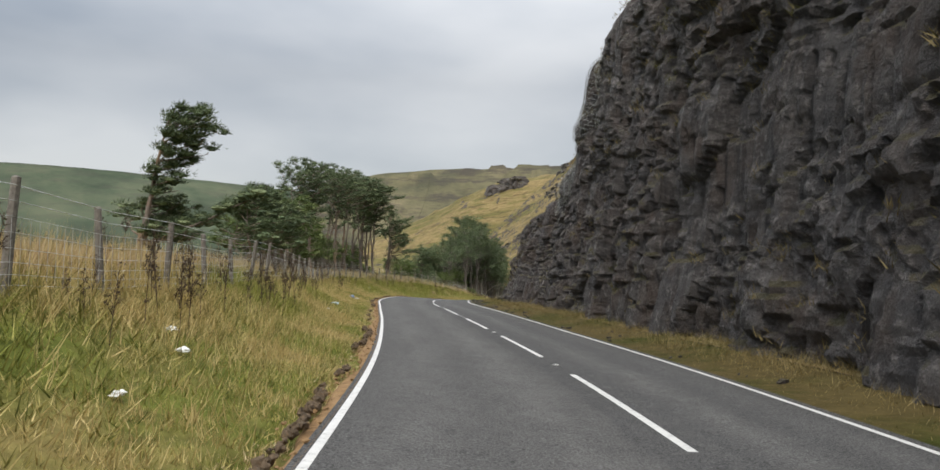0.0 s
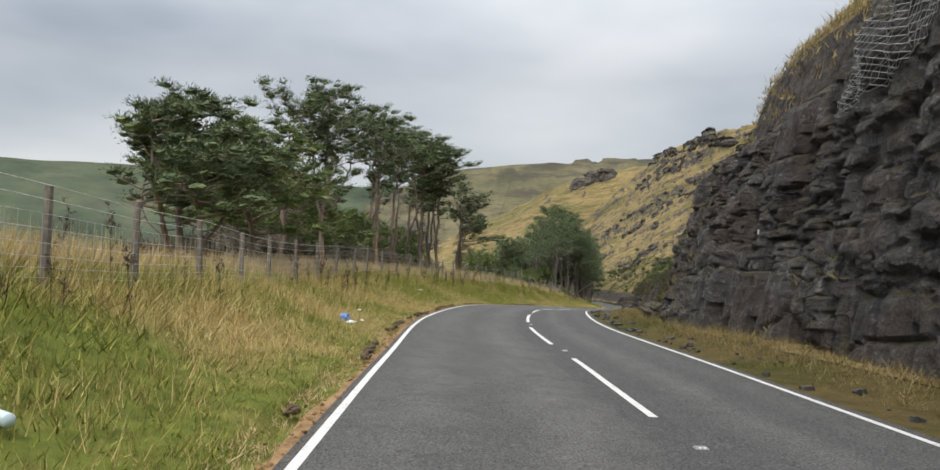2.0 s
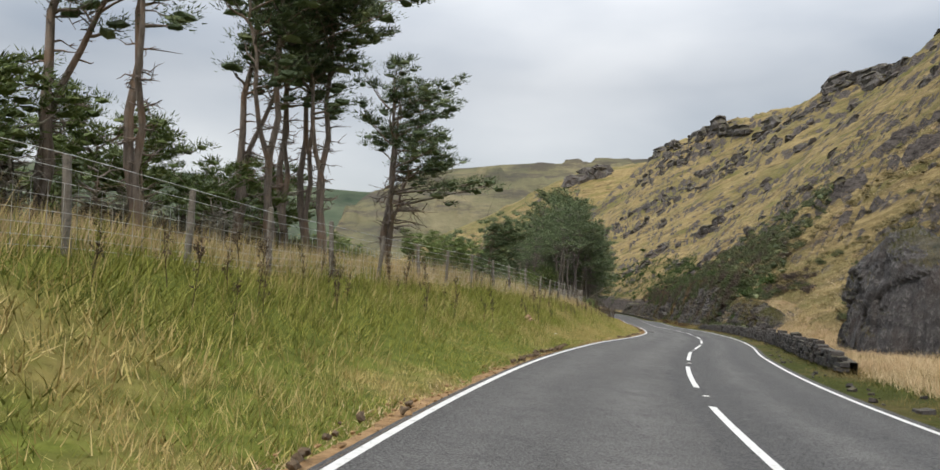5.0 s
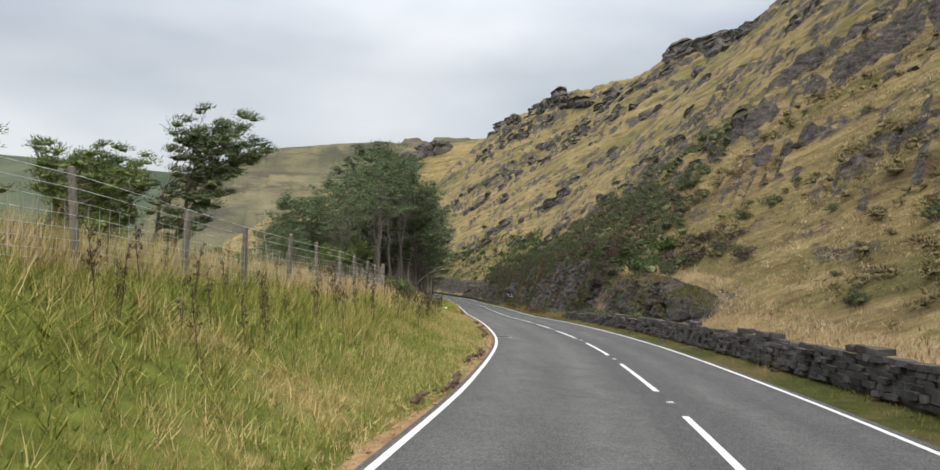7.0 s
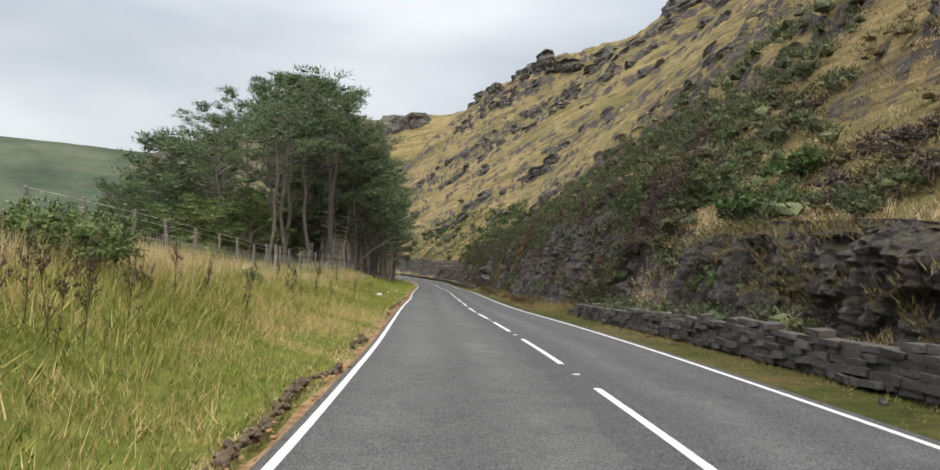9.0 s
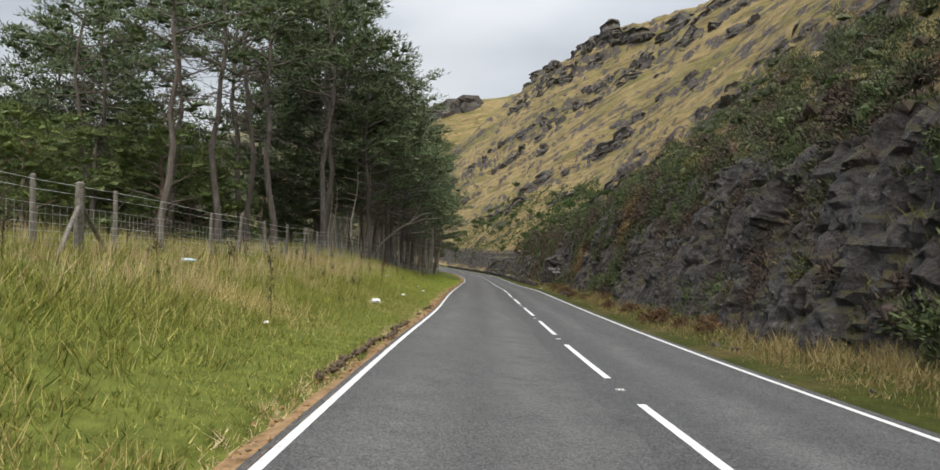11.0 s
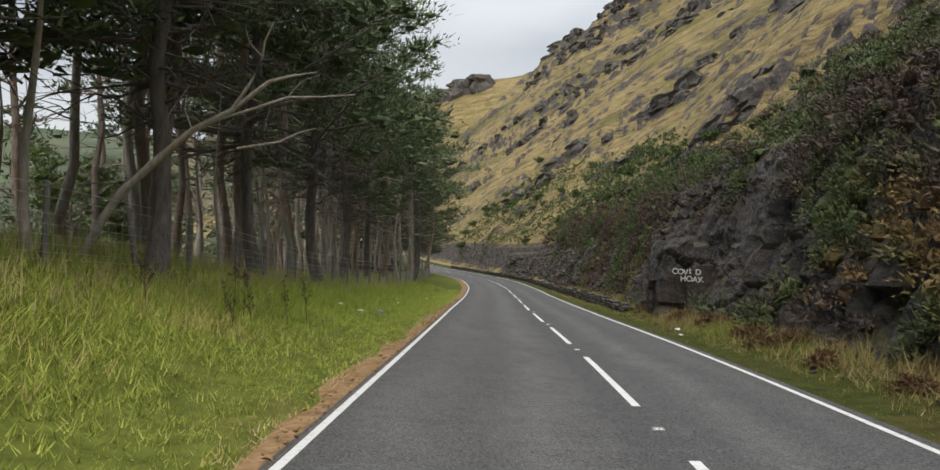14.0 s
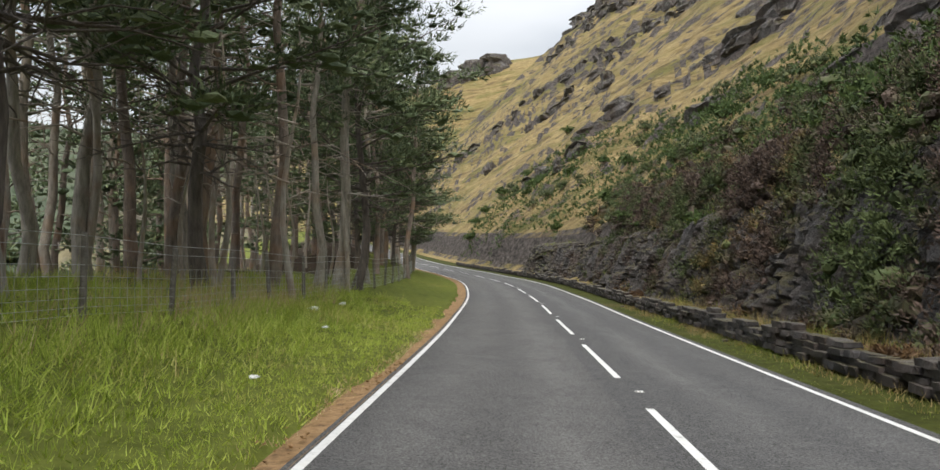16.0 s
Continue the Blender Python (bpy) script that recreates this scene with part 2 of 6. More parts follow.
def mat_far(name, a, b, c, s=0.01, rock=0.0):
    k = Mat(name, 1.0, 0.0)
    f = k.noise(s, 7, 0.65)
    col = k.ramp(f, (0.3, a), (0.52, b), (0.72, c))
    band = k.noise(0.02, 7, 0.75, k.scaled((0.5, 0.5, 3.5)))
    col = k.mix(k.grey(band, 0.49, 0.58, 0, rock), col, (0.07, 0.062, 0.058))
    return k.done(col, k.bump(k.noise(s * 4, 5), 0.7, 4.0))


ASPHALT, PAINT, TURF, VERGE, SOIL = mat_asphalt(), mat_paint(), mat_turf(), mat_verge(), mat_soil()
# darkened copy for the right verge: the cliff's shade is in its tone
SHADED_VERGE = mat_verge("shaded_verge_turf", 0.2, 0.38)
ROCK = mat_rock(dark=(0.037, 0.035, 0.038), pale=(0.19, 0.175, 0.17))
BANK_ROCK = mat_rock("damp_dark_rock", (0.022, 0.021, 0.022), (0.125, 0.115, 0.11), 0.2)
LEDGE_ROCK = mat_rock("grey_ledge_rock", (0.03, 0.028, 0.029), (0.15, 0.137, 0.128), 0.45)
PALE_ROCK = mat_rock("hill_rock", (0.05, 0.047, 0.046), (0.22, 0.20, 0.19), 0.5)
WALL_STONE = mat_rock("wall_stone", (0.016, 0.015, 0.017), (0.085, 0.08, 0.08), 0.1, True)
NEEDLES = mat_leaf("pine_needles", (0.055, 0.08, 0.04), (0.13, 0.175, 0.085), (0.25, 0.295, 0.145))
GORSE = mat_leaf("gorse_leaf", (0.034, 0.046, 0.022), (0.085, 0.108, 0.044), (0.19, 0.205, 0.09), 0.12)
HEATHER = mat_leaf("heather_leaf", (0.034, 0.026, 0.022), (0.075, 0.056, 0.046), (0.15, 0.11, 0.09))
BARK = mat_bark()
LITTER = mat_litter()
FAR_GREEN = mat_far("far_pasture", (0.034, 0.05, 0.036), (0.085, 0.105, 0.07), (0.135, 0.145, 0.095), 0.006, 0.3)
FAR_TAN = mat_far("far_moor", (0.07, 0.075, 0.055), (0.145, 0.135, 0.082), (0.215, 0.185, 0.115), 0.016, 0.75)


def mat_cover():
    """Low growth on the dark bank: brown heather, dark gorse and rusty bracken in patches."""
    k = Mat("bank_growth", 0.75, 0.15)
    isl = k.island()
    brown = k.ramp(isl, (0.0, (0.028, 0.021, 0.018)), (1.0, (0.13, 0.095, 0.077)))
    green = k.ramp(isl, (0.0, (0.025, 0.037, 0.016)), (1.0, (0.11, 0.14, 0.056)))
    rust = k.ramp(isl, (0.0, (0.09, 0.058, 0.024)), (1.0, (0.30, 0.20, 0.085)))
    c = k.mix(k.grey(k.noise(0.28, 4, 0.6), 0.46, 0.56), brown, green)
    return k.done(k.mix(k.grey(k.noise(0.2, 4, 0.6, k.scaled((1, 1.3, 0.8))), 0.58, 0.66, 0, 0.85), c, rust))


COVER = mat_cover()
SCRUB = mat_leaf("dry_scrub", (0.07, 0.058, 0.026), (0.16, 0.13, 0.055), (0.30, 0.245, 0.11), 0.15)

# ---- the line of the road: stations of y, x of the centre line, z of the surface ----
STATIONS = np.array([
    (-60, 3.2, 2.2), (-20, 3.1, 0.8), (0, 2.5, 0.08), (12.8, 1.91, -0.36), (25.5, 0.66, -0.79), (38.1, -0.87, -1.17),
    (51.1, -2.3, -1.63), (64.8, -2.3, -2.2), (78.9, -1.06, -3.12), (92.5, 1.42, -4.03), (105.9, 4.61, -4.99), (119.9, 7.26, -5.95),
    (132.7, 8.65, -6.75), (144.8, 9.6, -7.55), (158.3, 10.6, -8.5), (172.3, 11.82, -9.43), (187.2, 12.96, -10.28), (202.2, 14.25, -11.2),
    (217.1, 15.41, -12.23), (240, 17.2, -13.75), (258, 18.2, -14.7), (275, 18.1, -15.4), (290, 16.6, -16.0), (320, 10.8, -16.8), (380, -1.0, -17.4),
    (440, -14.0, -17.8), (700, -58.0, -20.0)])


def along(y, col):
    """A smooth curve through one column of the stations."""
    ys, v = STATIONS[:, 0], STATIONS[:, col]
    m = np.gradient(v, ys)
    y = np.asarray(y, float)
    k = np.clip(np.searchsorted(ys, y, side="right") - 1, 0, len(ys) - 2)
    h = ys[k + 1] - ys[k]
    t = (y - ys[k]) / h
    return (2 * t**3 - 3 * t**2 + 1) * v[k] + (t**3 - 2 * t**2 + t) * h * m[k] + (3 * t**2 - 2 * t**3) * v[k + 1] + (t**3 - t**2) * h * m[k + 1]


def road_z(y):
    return along(y, 2)


def plan(y, u):
    """World x and y of a point u metres to the right of the centre line at station y."""
    y, u = np.asarray(y, float), np.asarray(u, float)
    slope = (along(y + 0.5, 1) - along(y - 0.5, 1))
    n = np.sqrt(1 + slope**2)
    w = 1 / (1 + (u / 25) ** 2)
    return along(y, 1) + u * (w / n + (1 - w)), y - u * w * slope / n


def smooth(t):
    t = np.clip(t, 0, 1)
    return t * t * (3 - 2 * t)


def hash2(i, j, seed=0):
    v = np.sin(i * 127.1 + j * 311.7 + seed * 74.7) * 43758.5453
    return v - np.floor(v)


def vnoise(x, y, seed=0):
    xi, yi = np.floor(x), np.floor(y)
    fx, fy = smooth(x - xi), smooth(y - yi)
    a, b, c, d = hash2(xi, yi, seed), hash2(xi + 1, yi, seed), hash2(xi, yi + 1, seed), hash2(xi + 1, yi + 1, seed)
    return (a * (1 - fx) + b * fx) * (1 - fy) + (c * (1 - fx) + d * fx) * fy


def fbm(x, y, octaves=4, seed=0):
    s, a, t = 0, 0.5, 0
    for k in range(octaves):
        s, t = s + a * vnoise(x * 2**k, y * 2**k, seed + k * 13), t + a
        a *= 0.5
    return s / t - 0.5


def cells(y, z, w, h, seed, slant=0.15):
    """One level of jointing: beds of height about h, split by upright joints about w apart. Returns a random value and a tilt for each block."""
    zz = (z + 0.03 * y) / h + 0.5 * fbm(y / (w * 9), z / (h * 9), 2, seed)
    row = np.floor(zz)
    frac = zz - row
    jog = hash2(row, row * 0 + 2, seed + 5)
    thin = np.where(jog > 0.6, row + (frac > 0.45) * 0.5, row)
    ww = w * (0.55 + 1.0 * hash2(thin, thin * 0, seed + 1))
    yy = (y + slant * (hash2(thin, thin * 0 + 4, seed + 7) - 0.5) * z) / ww + 10 * hash2(thin, thin * 0 + 5, seed + 2)
    col = np.floor(yy)
    a = hash2(thin, col, seed + 3)
    tilt = (hash2(thin, col, seed + 8) - 0.5) * (yy - col - 0.5)
    return a, tilt


# foot of the right bank (metres from the centre line), its height and depth, the level of the left bank
FOOT = ((-60, 5.2), (12, 5.0), (25, 5.2), (38, 5.6), (50, 5.7), (60, 6.2), (66, 6.6), (78, 8.0), (88, 8.6), (97, 7), (102, 6.3), (112, 7.0), (125, 6.0), (140, 5.6), (150, 5.0), (165, 4.6), (190, 4.5), (217, 4.9), (240, 5.4), (300, 6), (700, 6))
BANK = ((-60, 14), (32, 14), (38, 10.5), (45, 8.2), (56, 9.8), (66, 10.6), (76, 9.0), (84, 6.5), (90, 5), (102, 4.2), (110, 2.2), (130, 2.6), (145, 3.6), (160, 5.0), (190, 5.5), (217, 5.5), (240, 4.5), (300, 4), (700, 4))
LEFT_RUN = ((-60, 5.2), (60, 5.2), (95, 6.2), (135, 6.2), (160, 8.2), (700, 8.5))
LEFT = ((-60, 1.2), (0, 1.3), (25, 1.6), (45, 1.2), (58, 1.35), (75, 1.8), (95, 2.3), (110, 2.0), (122, 1.9), (132, 1.7), (150, 1.7), (171, 1.9), (188, 2.3), (203, 2.0), (219, 1.2), (235, 1.0), (257, 1.2), (285, 2.4), (330, 3.0), (700, 2.0))


# how far the bank is laid back beyond its usual width
SPREAD = ((-60, 0), (42, 0), (52, 0.8), (64, 1.5), (82, 2.6), (94, 1.4), (102, 2.2), (112, 3.6), (120, 3.0), (128, 0.4), (150, 0), (165, 1.6), (230, 1.6), (260, 0), (700, 0))


def table(rows, y):
    a = np.array(rows, float)
    y = np.asarray(y, float)
    return sum(np.interp(y + d, a[:, 0], a[:, 1]) for d in (-5, -2.5, 0, 2.5, 5)) / 5


def facets(y, z, w, h, seed):
    """Broken rock at one size: irregular blocks about w long and h high. Returns a random value, a tilt and the distance from the joint."""
    Y = y / w + 0.45 * fbm(y / (2.3 * w), z / (2.3 * h), 3, seed)
    Z = z / h + 0.45 * fbm(y / (2.3 * w) + 9, z / (2.3 * h), 3, seed + 1) + 0.06 * y / h
    i0, j0 = np.floor(Y), np.floor(Z)
    best, second = np.full(Y.shape, 99.0), np.full(Y.shape, 99.0)
    val, tilt = np.zeros(Y.shape), np.zeros(Y.shape)
    for di in (-1, 0, 1):
        for dj in (-1, 0, 1):
            i, j = i0 + di, j0 + dj
            dy, dz = Y - i - 0.1 - 0.8 * hash2(i, j, seed), Z - j - 0.1 - 0.8 * hash2(i, j, seed + 2)
            d = (dy**4 + dz**4) ** 0.25
            closer = d < best
            second = np.where(closer, best, np.minimum(second, d))
            best = np.where(closer, d, best)
            val = np.where(closer, hash2(i, j, seed + 3), val)
            tilt = np.where(closer, (hash2(i, j, seed + 4) - 0.5) * dy + (hash2(i, j, seed + 5) - 0.5) * dz, tilt)
    return val - 0.5, tilt, second - best


def crag_mask(y, u, h, foot):
    bed = h + 0.34 * y
    return bed, smooth((fbm(bed / 7.0, y / 30, 4, 21) + 0.35 * fbm(y / 6, u / 5, 3, 23) + 0.03) * 7) * smooth((u - foot - 5) / 7)


def lift(y, u):
    """Height of the ground above the road's surface."""
    y, u = np.broadcast_arrays(np.asarray(y, float), np.asarray(u, float))
    foot, bank, left = table(FOOT, y), table(BANK, y), table(LEFT, y)
    # right side
    verge = 0.02 + 0.16 * smooth((u - 2.7) / (foot - 2.7))
    wide = 2.2 + table(SPREAD, y)
    rise = bank * smooth((u - foot - 0.8 * smooth((bank - 3) / 3)) / wide)
    steep = 0.96 + 0.05 * np.sin(y / 31) + 0.04 * np.sin(y / 13 + 1)
    slope = np.maximum(u - foot - wide, 0) * steep
    top = 84 + 6 * fbm(y / 60, u / 60, 3, 5) * 2
    h = np.minimum(slope + rise, top)
    h = np.where(slope + rise > top - 8, top - 8 + 8 * (1 - np.exp(-(np.maximum(slope + rise - top + 8, 0)) / 8)), h)
    rough = smooth((u - foot - 1) / 8)
    h = h + rough * (3.4 * fbm(y / 17, u / 11, 4, 2) + 2.2 * fbm(y / 5, u / 4, 4, 9) * smooth((u - foot) / 25))
    # crags in bands that follow the dipping beds
    bed, patch = crag_mask(y, u, h, foot)
    a1, t1, e1 = facets(y, bed, 5.2, 2.4, 71)
    a2, t2, e2 = facets(y, bed, 2.1, 1.1, 91)
    h = h + patch * (1.5 * (a1 + 0.1) + 1.2 * a2 + 0.8 * t1 + 0.6 * t2) + rough * 1.0 * fbm(y / 1.7, u / 1.3, 3, 27)
    right = verge + h
    # left side
    d = -u
    w = smooth((d - 3.95) / table(LEFT_RUN, y))
    leftside = 0.05 - 0.03 * smooth((d - 3.5) / 0.2) + 0.13 * smooth((d - 4.0) / 0.2) + left * w + 0.25 * fbm(y / 3.1, u / 2.3, 4, 4) * smooth((d - 4) / 2)
    leftside = leftside - 0.30 * np.maximum(d - 14.5, 0) - 0.25 * np.maximum(d - 30, 0) * smooth((d - 30) / 20)
    leftside = np.maximum(leftside, -58 + 8 * fbm(y / 70, u / 70, 3, 8))
    leftside = leftside + 2.5 * fbm(y / 25, u / 25, 3, 6) * smooth((d - 15) / 30)
    return np.where(u >= 0, right, leftside)


def ground(y, u):
    """The place of the ground's surface at a station and an offset."""
    x, yy = plan(y, u)
    return np.stack(np.broadcast_arrays(x, yy, road_z(y) + lift(y, u)), -1)


def mesh_np(name, verts, faces):
    """A mesh from arrays of vertices and of triangles or quads."""
    me = bpy.data.meshes.new(name)
    verts, faces = np.asarray(verts, np.float32).reshape(-1, 3), np.asarray(faces, np.int32)
    n, k = faces.shape
    me.vertices.add(len(verts))
    me.vertices.foreach_set("co", verts.ravel())
    me.loops.add(n * k)
    me.loops.foreach_set("vertex_index", faces.ravel())
    me.polygons.add(n)
    me.polygons.foreach_set("loop_start", np.arange(0, n * k, k, dtype=np.int32))
    me.polygons.foreach_set("use_smooth", np.zeros(n, bool))
    me.update(calc_edges=True)
    return me


def grid_faces(rows, cols):
    i = np.arange(rows * cols).reshape(rows, cols)
    return np.stack([i[:-1, :-1], i[:-1, 1:], i[1:, 1:], i[1:, :-1]], -1).reshape(-1, 4)


def obj(name, me, material, parent=None, label="", category="", group="", kind="", shade=False):
    ob = new(name, me)
    me.materials.append(material)
    if shade:
        me.polygons.foreach_set("use_smooth", np.ones(len(me.polygons), bool))
    if parent:
        ob.parent = parent
    return tagged(ob, label, category, group, kind)


def part(name, bm, material, parent, label=""):
    """A bmesh as one mesh object under a thing or part."""
    me = bpy.data.meshes.new(name)
    bm.to_mesh(me)
    bm.free()
    return obj(name, me, material, parent, label)


def sheet(name, ys, us, material, **tags):
    Y, U = np.meshgrid(ys, us, indexing="ij")
    return obj(name, mesh_np(name, ground(Y, U), grid_faces(len(ys), len(us))), material, shade=True, **tags)


# ---- ground ----
US = np.r_[-420, -360, -300, -250, -210, -170, -140, -115, -95, -80, np.arange(-68, -30, 4), np.arange(-30, -12, 1.0), np.arange(-12, -4.6, 0.4),
           np.arange(-4.6, -3.5, 0.1), -3.4, -3.0]
UR = np.r_[2.2, 2.5, np.arange(2.75, 12, 0.4), np.arange(12, 40, 0.75), np.arange(40, 100, 1.3), np.arange(100, 240, 9)]
YS = np.r_[np.arange(-60, 0, 3), np.arange(0, 300, 0.8), np.arange(300, 480, 1.6), np.arange(480, 700, 8)]
sheet("ground", YS, US, VERGE, label="rough grass bank falling away to a wooded valley", category="ground", kind="structure")
sheet("right_verge", YS, np.arange(2.2, 4.7, 0.35), SHADED_VERGE, label="narrow rough grass verge below the rock", category="verge", kind="structure")
sheet("hillside", YS, UR[UR > 4.4], TURF, label="steep hillside of straw-coloured moor grass and rock", category="hillside", kind="structure")


def wood_floor():
    """Needle litter on the ground of the wood and of the clump."""
    for y0, y1, near in ((168, 345, lambda y: np.interp(y, (168, 178, 195, 230, 262, 345), (-14.5, -12.6, -11.2, -10.4, -9.2, -9.0))), (54, 92, lambda y: np.interp(y, (54, 62, 90), (-14.5, -12.8, -12.4)))):
        ys, t = np.arange(y0, y1, 1.0), np.linspace(0, 1, 16)
        Y, T = np.meshgrid(ys, t, indexing="ij")
        far_edge = -46.0 if y0 > 100 else -22.0
        wob = 0.8 * (vnoise(Y / 2.5, Y * 0, 31) - 0.5)
        ends = smooth((Y - y0) / 18) * smooth((y1 - Y) / 18)
        deep = (far_edge + 14 * (vnoise(Y / 9, Y * 0, 33) - 0.3) - near(Y)) * (0.15 + 0.85 * ends)
        U = near(Y) + wob + deep * T
        p = ground(Y, U)
        p[..., 2] += 0.12 - 0.22 * (T == 0)
        obj("wood_floor", mesh_np("wood_floor", p, grid_faces(len(ys), 16)), LITTER, shade=True, label="dark brown needle litter under the pines", category="ground", kind="structure")


wood_floor()


def slab(name, y0, y1, u0, u1, up, material, step=1.0, parent=None, across=2, thick=0.0, **tags):
    """A strip that lies on the road, from station y0 to y1."""
    ys = np.linspace(y0, y1, max(2, int(abs(y1 - y0) / step) + 1))
    us = np.linspace(u0, u1, across)
    Y, U = np.meshgrid(ys, us, indexing="ij")
    x, yy = plan(Y, U)
    z = road_z(Y) + crown(U) + up
    v, f = np.stack([x, yy, z], -1).reshape(-1, 3), grid_faces(len(ys), across)
    me = mesh_np(name, v, f)
    if across > 2:
        me.attributes.new("across", "FLOAT", "POINT").data.foreach_set("value", U.ravel().astype(np.float32))
    return obj(name, me, material, parent, shade=True, **tags)


def crown(u):
    return np.where(u < 0, -0.034 * u, 0.014 * u)


road = slab("road", -60, 420, -3.62, 2.66, 0.0, ASPHALT, 1.0, across=22, label="grey two-lane asphalt road with worn wheel tracks", category="road", kind="structure")
slab("edge_line", -60, 420, -3.535, -3.445, 0.004, PAINT, 1.0, road, label="solid white edge line")
slab("edge_line", -60, 420, 2.42, 2.51, 0.004, PAINT, 1.0, road, label="solid white edge line")
DASHES = [16.4 + 9.0 * k for k in range(-6, 14)] + [141.8, 149.2] + [156 + 8.13 * k for k in range(28)]
for a, b in zip(DASHES, DASHES[1:]):
    off = float(np.interp(a + 3, (25, 48, 60, 80, 105, 150, 165, 187, 205, 225, 300), (0, -0.09, -0.04, -0.05, 0, 0.02, 0.05, 0.05, 0.0, -0.11, -0.1)))
    slab("centre_dash", a, a + (b - a) * 0.665, off - 0.055, off + 0.055, 0.004, PAINT, 1.0, road)


def ridge(name, line, width, foot, material, seed, label, n=150, m=60, rough=1.0, ledge=0.0):
    """A far hill: a ridge line of (x, y, z) points, with its slope towards the viewer and away."""
    line = np.array(line, float)
    t = np.linspace(0, len(line) - 1, n)
    c = np.stack([np.interp(t, range(len(line)), line[:, k]) for k in range(3)], -1)
    for _ in range(6):
        c[1:-1] = (c[:-2] + c[1:-1] * 2 + c[2:]) / 4
    d = np.gradient(c[:, :2], axis=0)
    nrm = np.stack([d[:, 1], -d[:, 0]], -1) / np.linalg.norm(d, axis=1)[:, None]
    s = np.linspace(-1, 1, m)
    S, I = np.meshgrid(s, np.arange(n))
    fall = np.where(S > 0, S, -S * 0.4)
    h = c[I, 2] + (foot - c[I, 2]) * smooth(fall) ** 0.85
    x, y = c[I, 0] + nrm[I, 0] * S * width, c[I, 1] + nrm[I, 1] * S * width
    z = h + rough * width * 0.10 * fbm(x / width * 3, y / width * 3, 5, seed) * (0.25 + smooth(fall))
    if ledge:
        q = smooth((fbm(x / 60, z / 14, 4, seed + 3) - 0.02) * 6)
        a1, t1 = cells(x * 0.16, z * 0.16 + 0.02 * x, 3.0, 1.6, seed + 31, 0.0)
        z = z + ledge * q * (a1 - 0.3) * smooth(fall * 4 + 0.3)
    return obj(name, mesh_np(name, np.stack([x, y, z], -1), grid_faces(n, m)), material, shade=True, label=label, category="hill", kind="structure")


far = mesh_np("plain", [(-5000, -4000, -64), (5000, -4000, -64), (5000, 6000, -64), (-5000, 6000, -64)], [(0, 1, 2, 3)])
obj("valley_floor", far, FAR_GREEN, label="green valley floor far below the road", category="ground", kind="structure")
ridge("far_hill", [(-2600, 900, 150), (-1500, 1350, 150), (-900, 1600, 160), (-500, 1750, 140), (0, 1900, 120)], 700, -70, FAR_GREEN, 3, "long green hill across the valley")
ridge("moor_hill", [(-240, 900, -10), (-195, 900, 66), (-120, 905, 92), (-40, 905, 103), (90, 880, 106), (240, 800, 104)], 300, -50, FAR_TAN, 7, "tan moorland hill with rocky ledges", ledge=16.0)
ridge("crag_hill", [(-60, 640, 20), (0, 600, 48), (28, 560, 58), (60, 540, 60), (140, 520, 62), (240, 500, 64)], 120, -18, TURF, 11, "straw-coloured shoulder of the valley head", rough=0.8, ledge=7.0)

# ---- rock faces, walls, fence ----
def panels(y, z, w, h, seed, skew=0.1):
    """Square jointing: courses about h high, cut by upright joints about w apart. Returns a value, a tilt and the metres to the nearest joint."""
    zz = (z + 0.03 * y) / h + 0.45 * fbm(y / (4 * w), z / (4 * h), 3, seed)
    row = np.floor(zz)
    fr = zz - row
    ww = w * (0.55 + 1.0 * hash2(row, row * 0, seed + 1))
    yy = (y + skew * (hash2(row, row * 0 + 4, seed + 7) - 0.3) * z) / ww + 9 * hash2(row, row * 0 + 5, seed + 2) + 0.14 * fbm(y / w, z / h, 3, seed + 3)
    col = np.floor(yy)
    fc = yy - col
    edge = np.minimum(np.minimum(fr, 1 - fr) * h, np.minimum(fc, 1 - fc) * ww)
    tilt = (hash2(row, col, seed + 8) - 0.5) * (fc - 0.5) + (hash2(row, col, seed + 9) - 0.5) * (fr - 0.5)
    return hash2(row, col, seed + 3) - 0.5, tilt, edge


def blocks(y, z, seed, size=1.0):
    """Relief of a quarried face: broad flat slabs, tall joints, and bands of small broken courses between them."""
    a, ta, ea = facets(y, z, 3.4 * size, 3.0 * size, seed)
    b, tb, eb = facets(y, z, 1.3 * size, 1.1 * size, seed + 20)
    c, tc, ec = panels(y, z, 0.6 * size, 0.36 * size, seed + 40, 0.6)
    d, td, ed = panels(y, z, 0.7 * size, 0.16 * size, seed + 60)
    tall, tt, et = panels(y, z, 1.6 * size, 9.0 * size, seed + 80, 0.5)
    slim, ts, es = panels(y, z, 0.7 * size, 3.2 * size, seed + 100, 0.5)
    beds = smooth((fbm(y / 5.0, z / 1.6, 3, seed + 9) - 0.08) * 9)
    broken = smooth((fbm(y / 3.6, z / 3.0, 3, seed + 90) + 0.09) * 7)
    out = 0.55 * a + 0.55 * ta + 0.7 * tall + 0.5 * tt + 0.22 * slim + 0.25 * ts + (0.15 + 0.85 * broken) * (0.3 * b + 0.42 * tb) + broken * (0.3 * c + 0.3 * tc) + beds * (0.26 * d + 0.1 * td) - 0.15 * beds
    return out - 0.16 * np.exp(-((ea / 0.035) ** 2)) - 0.16 * np.exp(-((et / 0.07) ** 2)) - 0.1 * np.exp(-((es / 0.05) ** 2)) - 0.1 * broken * np.exp(-((eb / 0.06) ** 2)) - 0.5 * (tall > 0.42)


LEDGES, FACES = [], {}


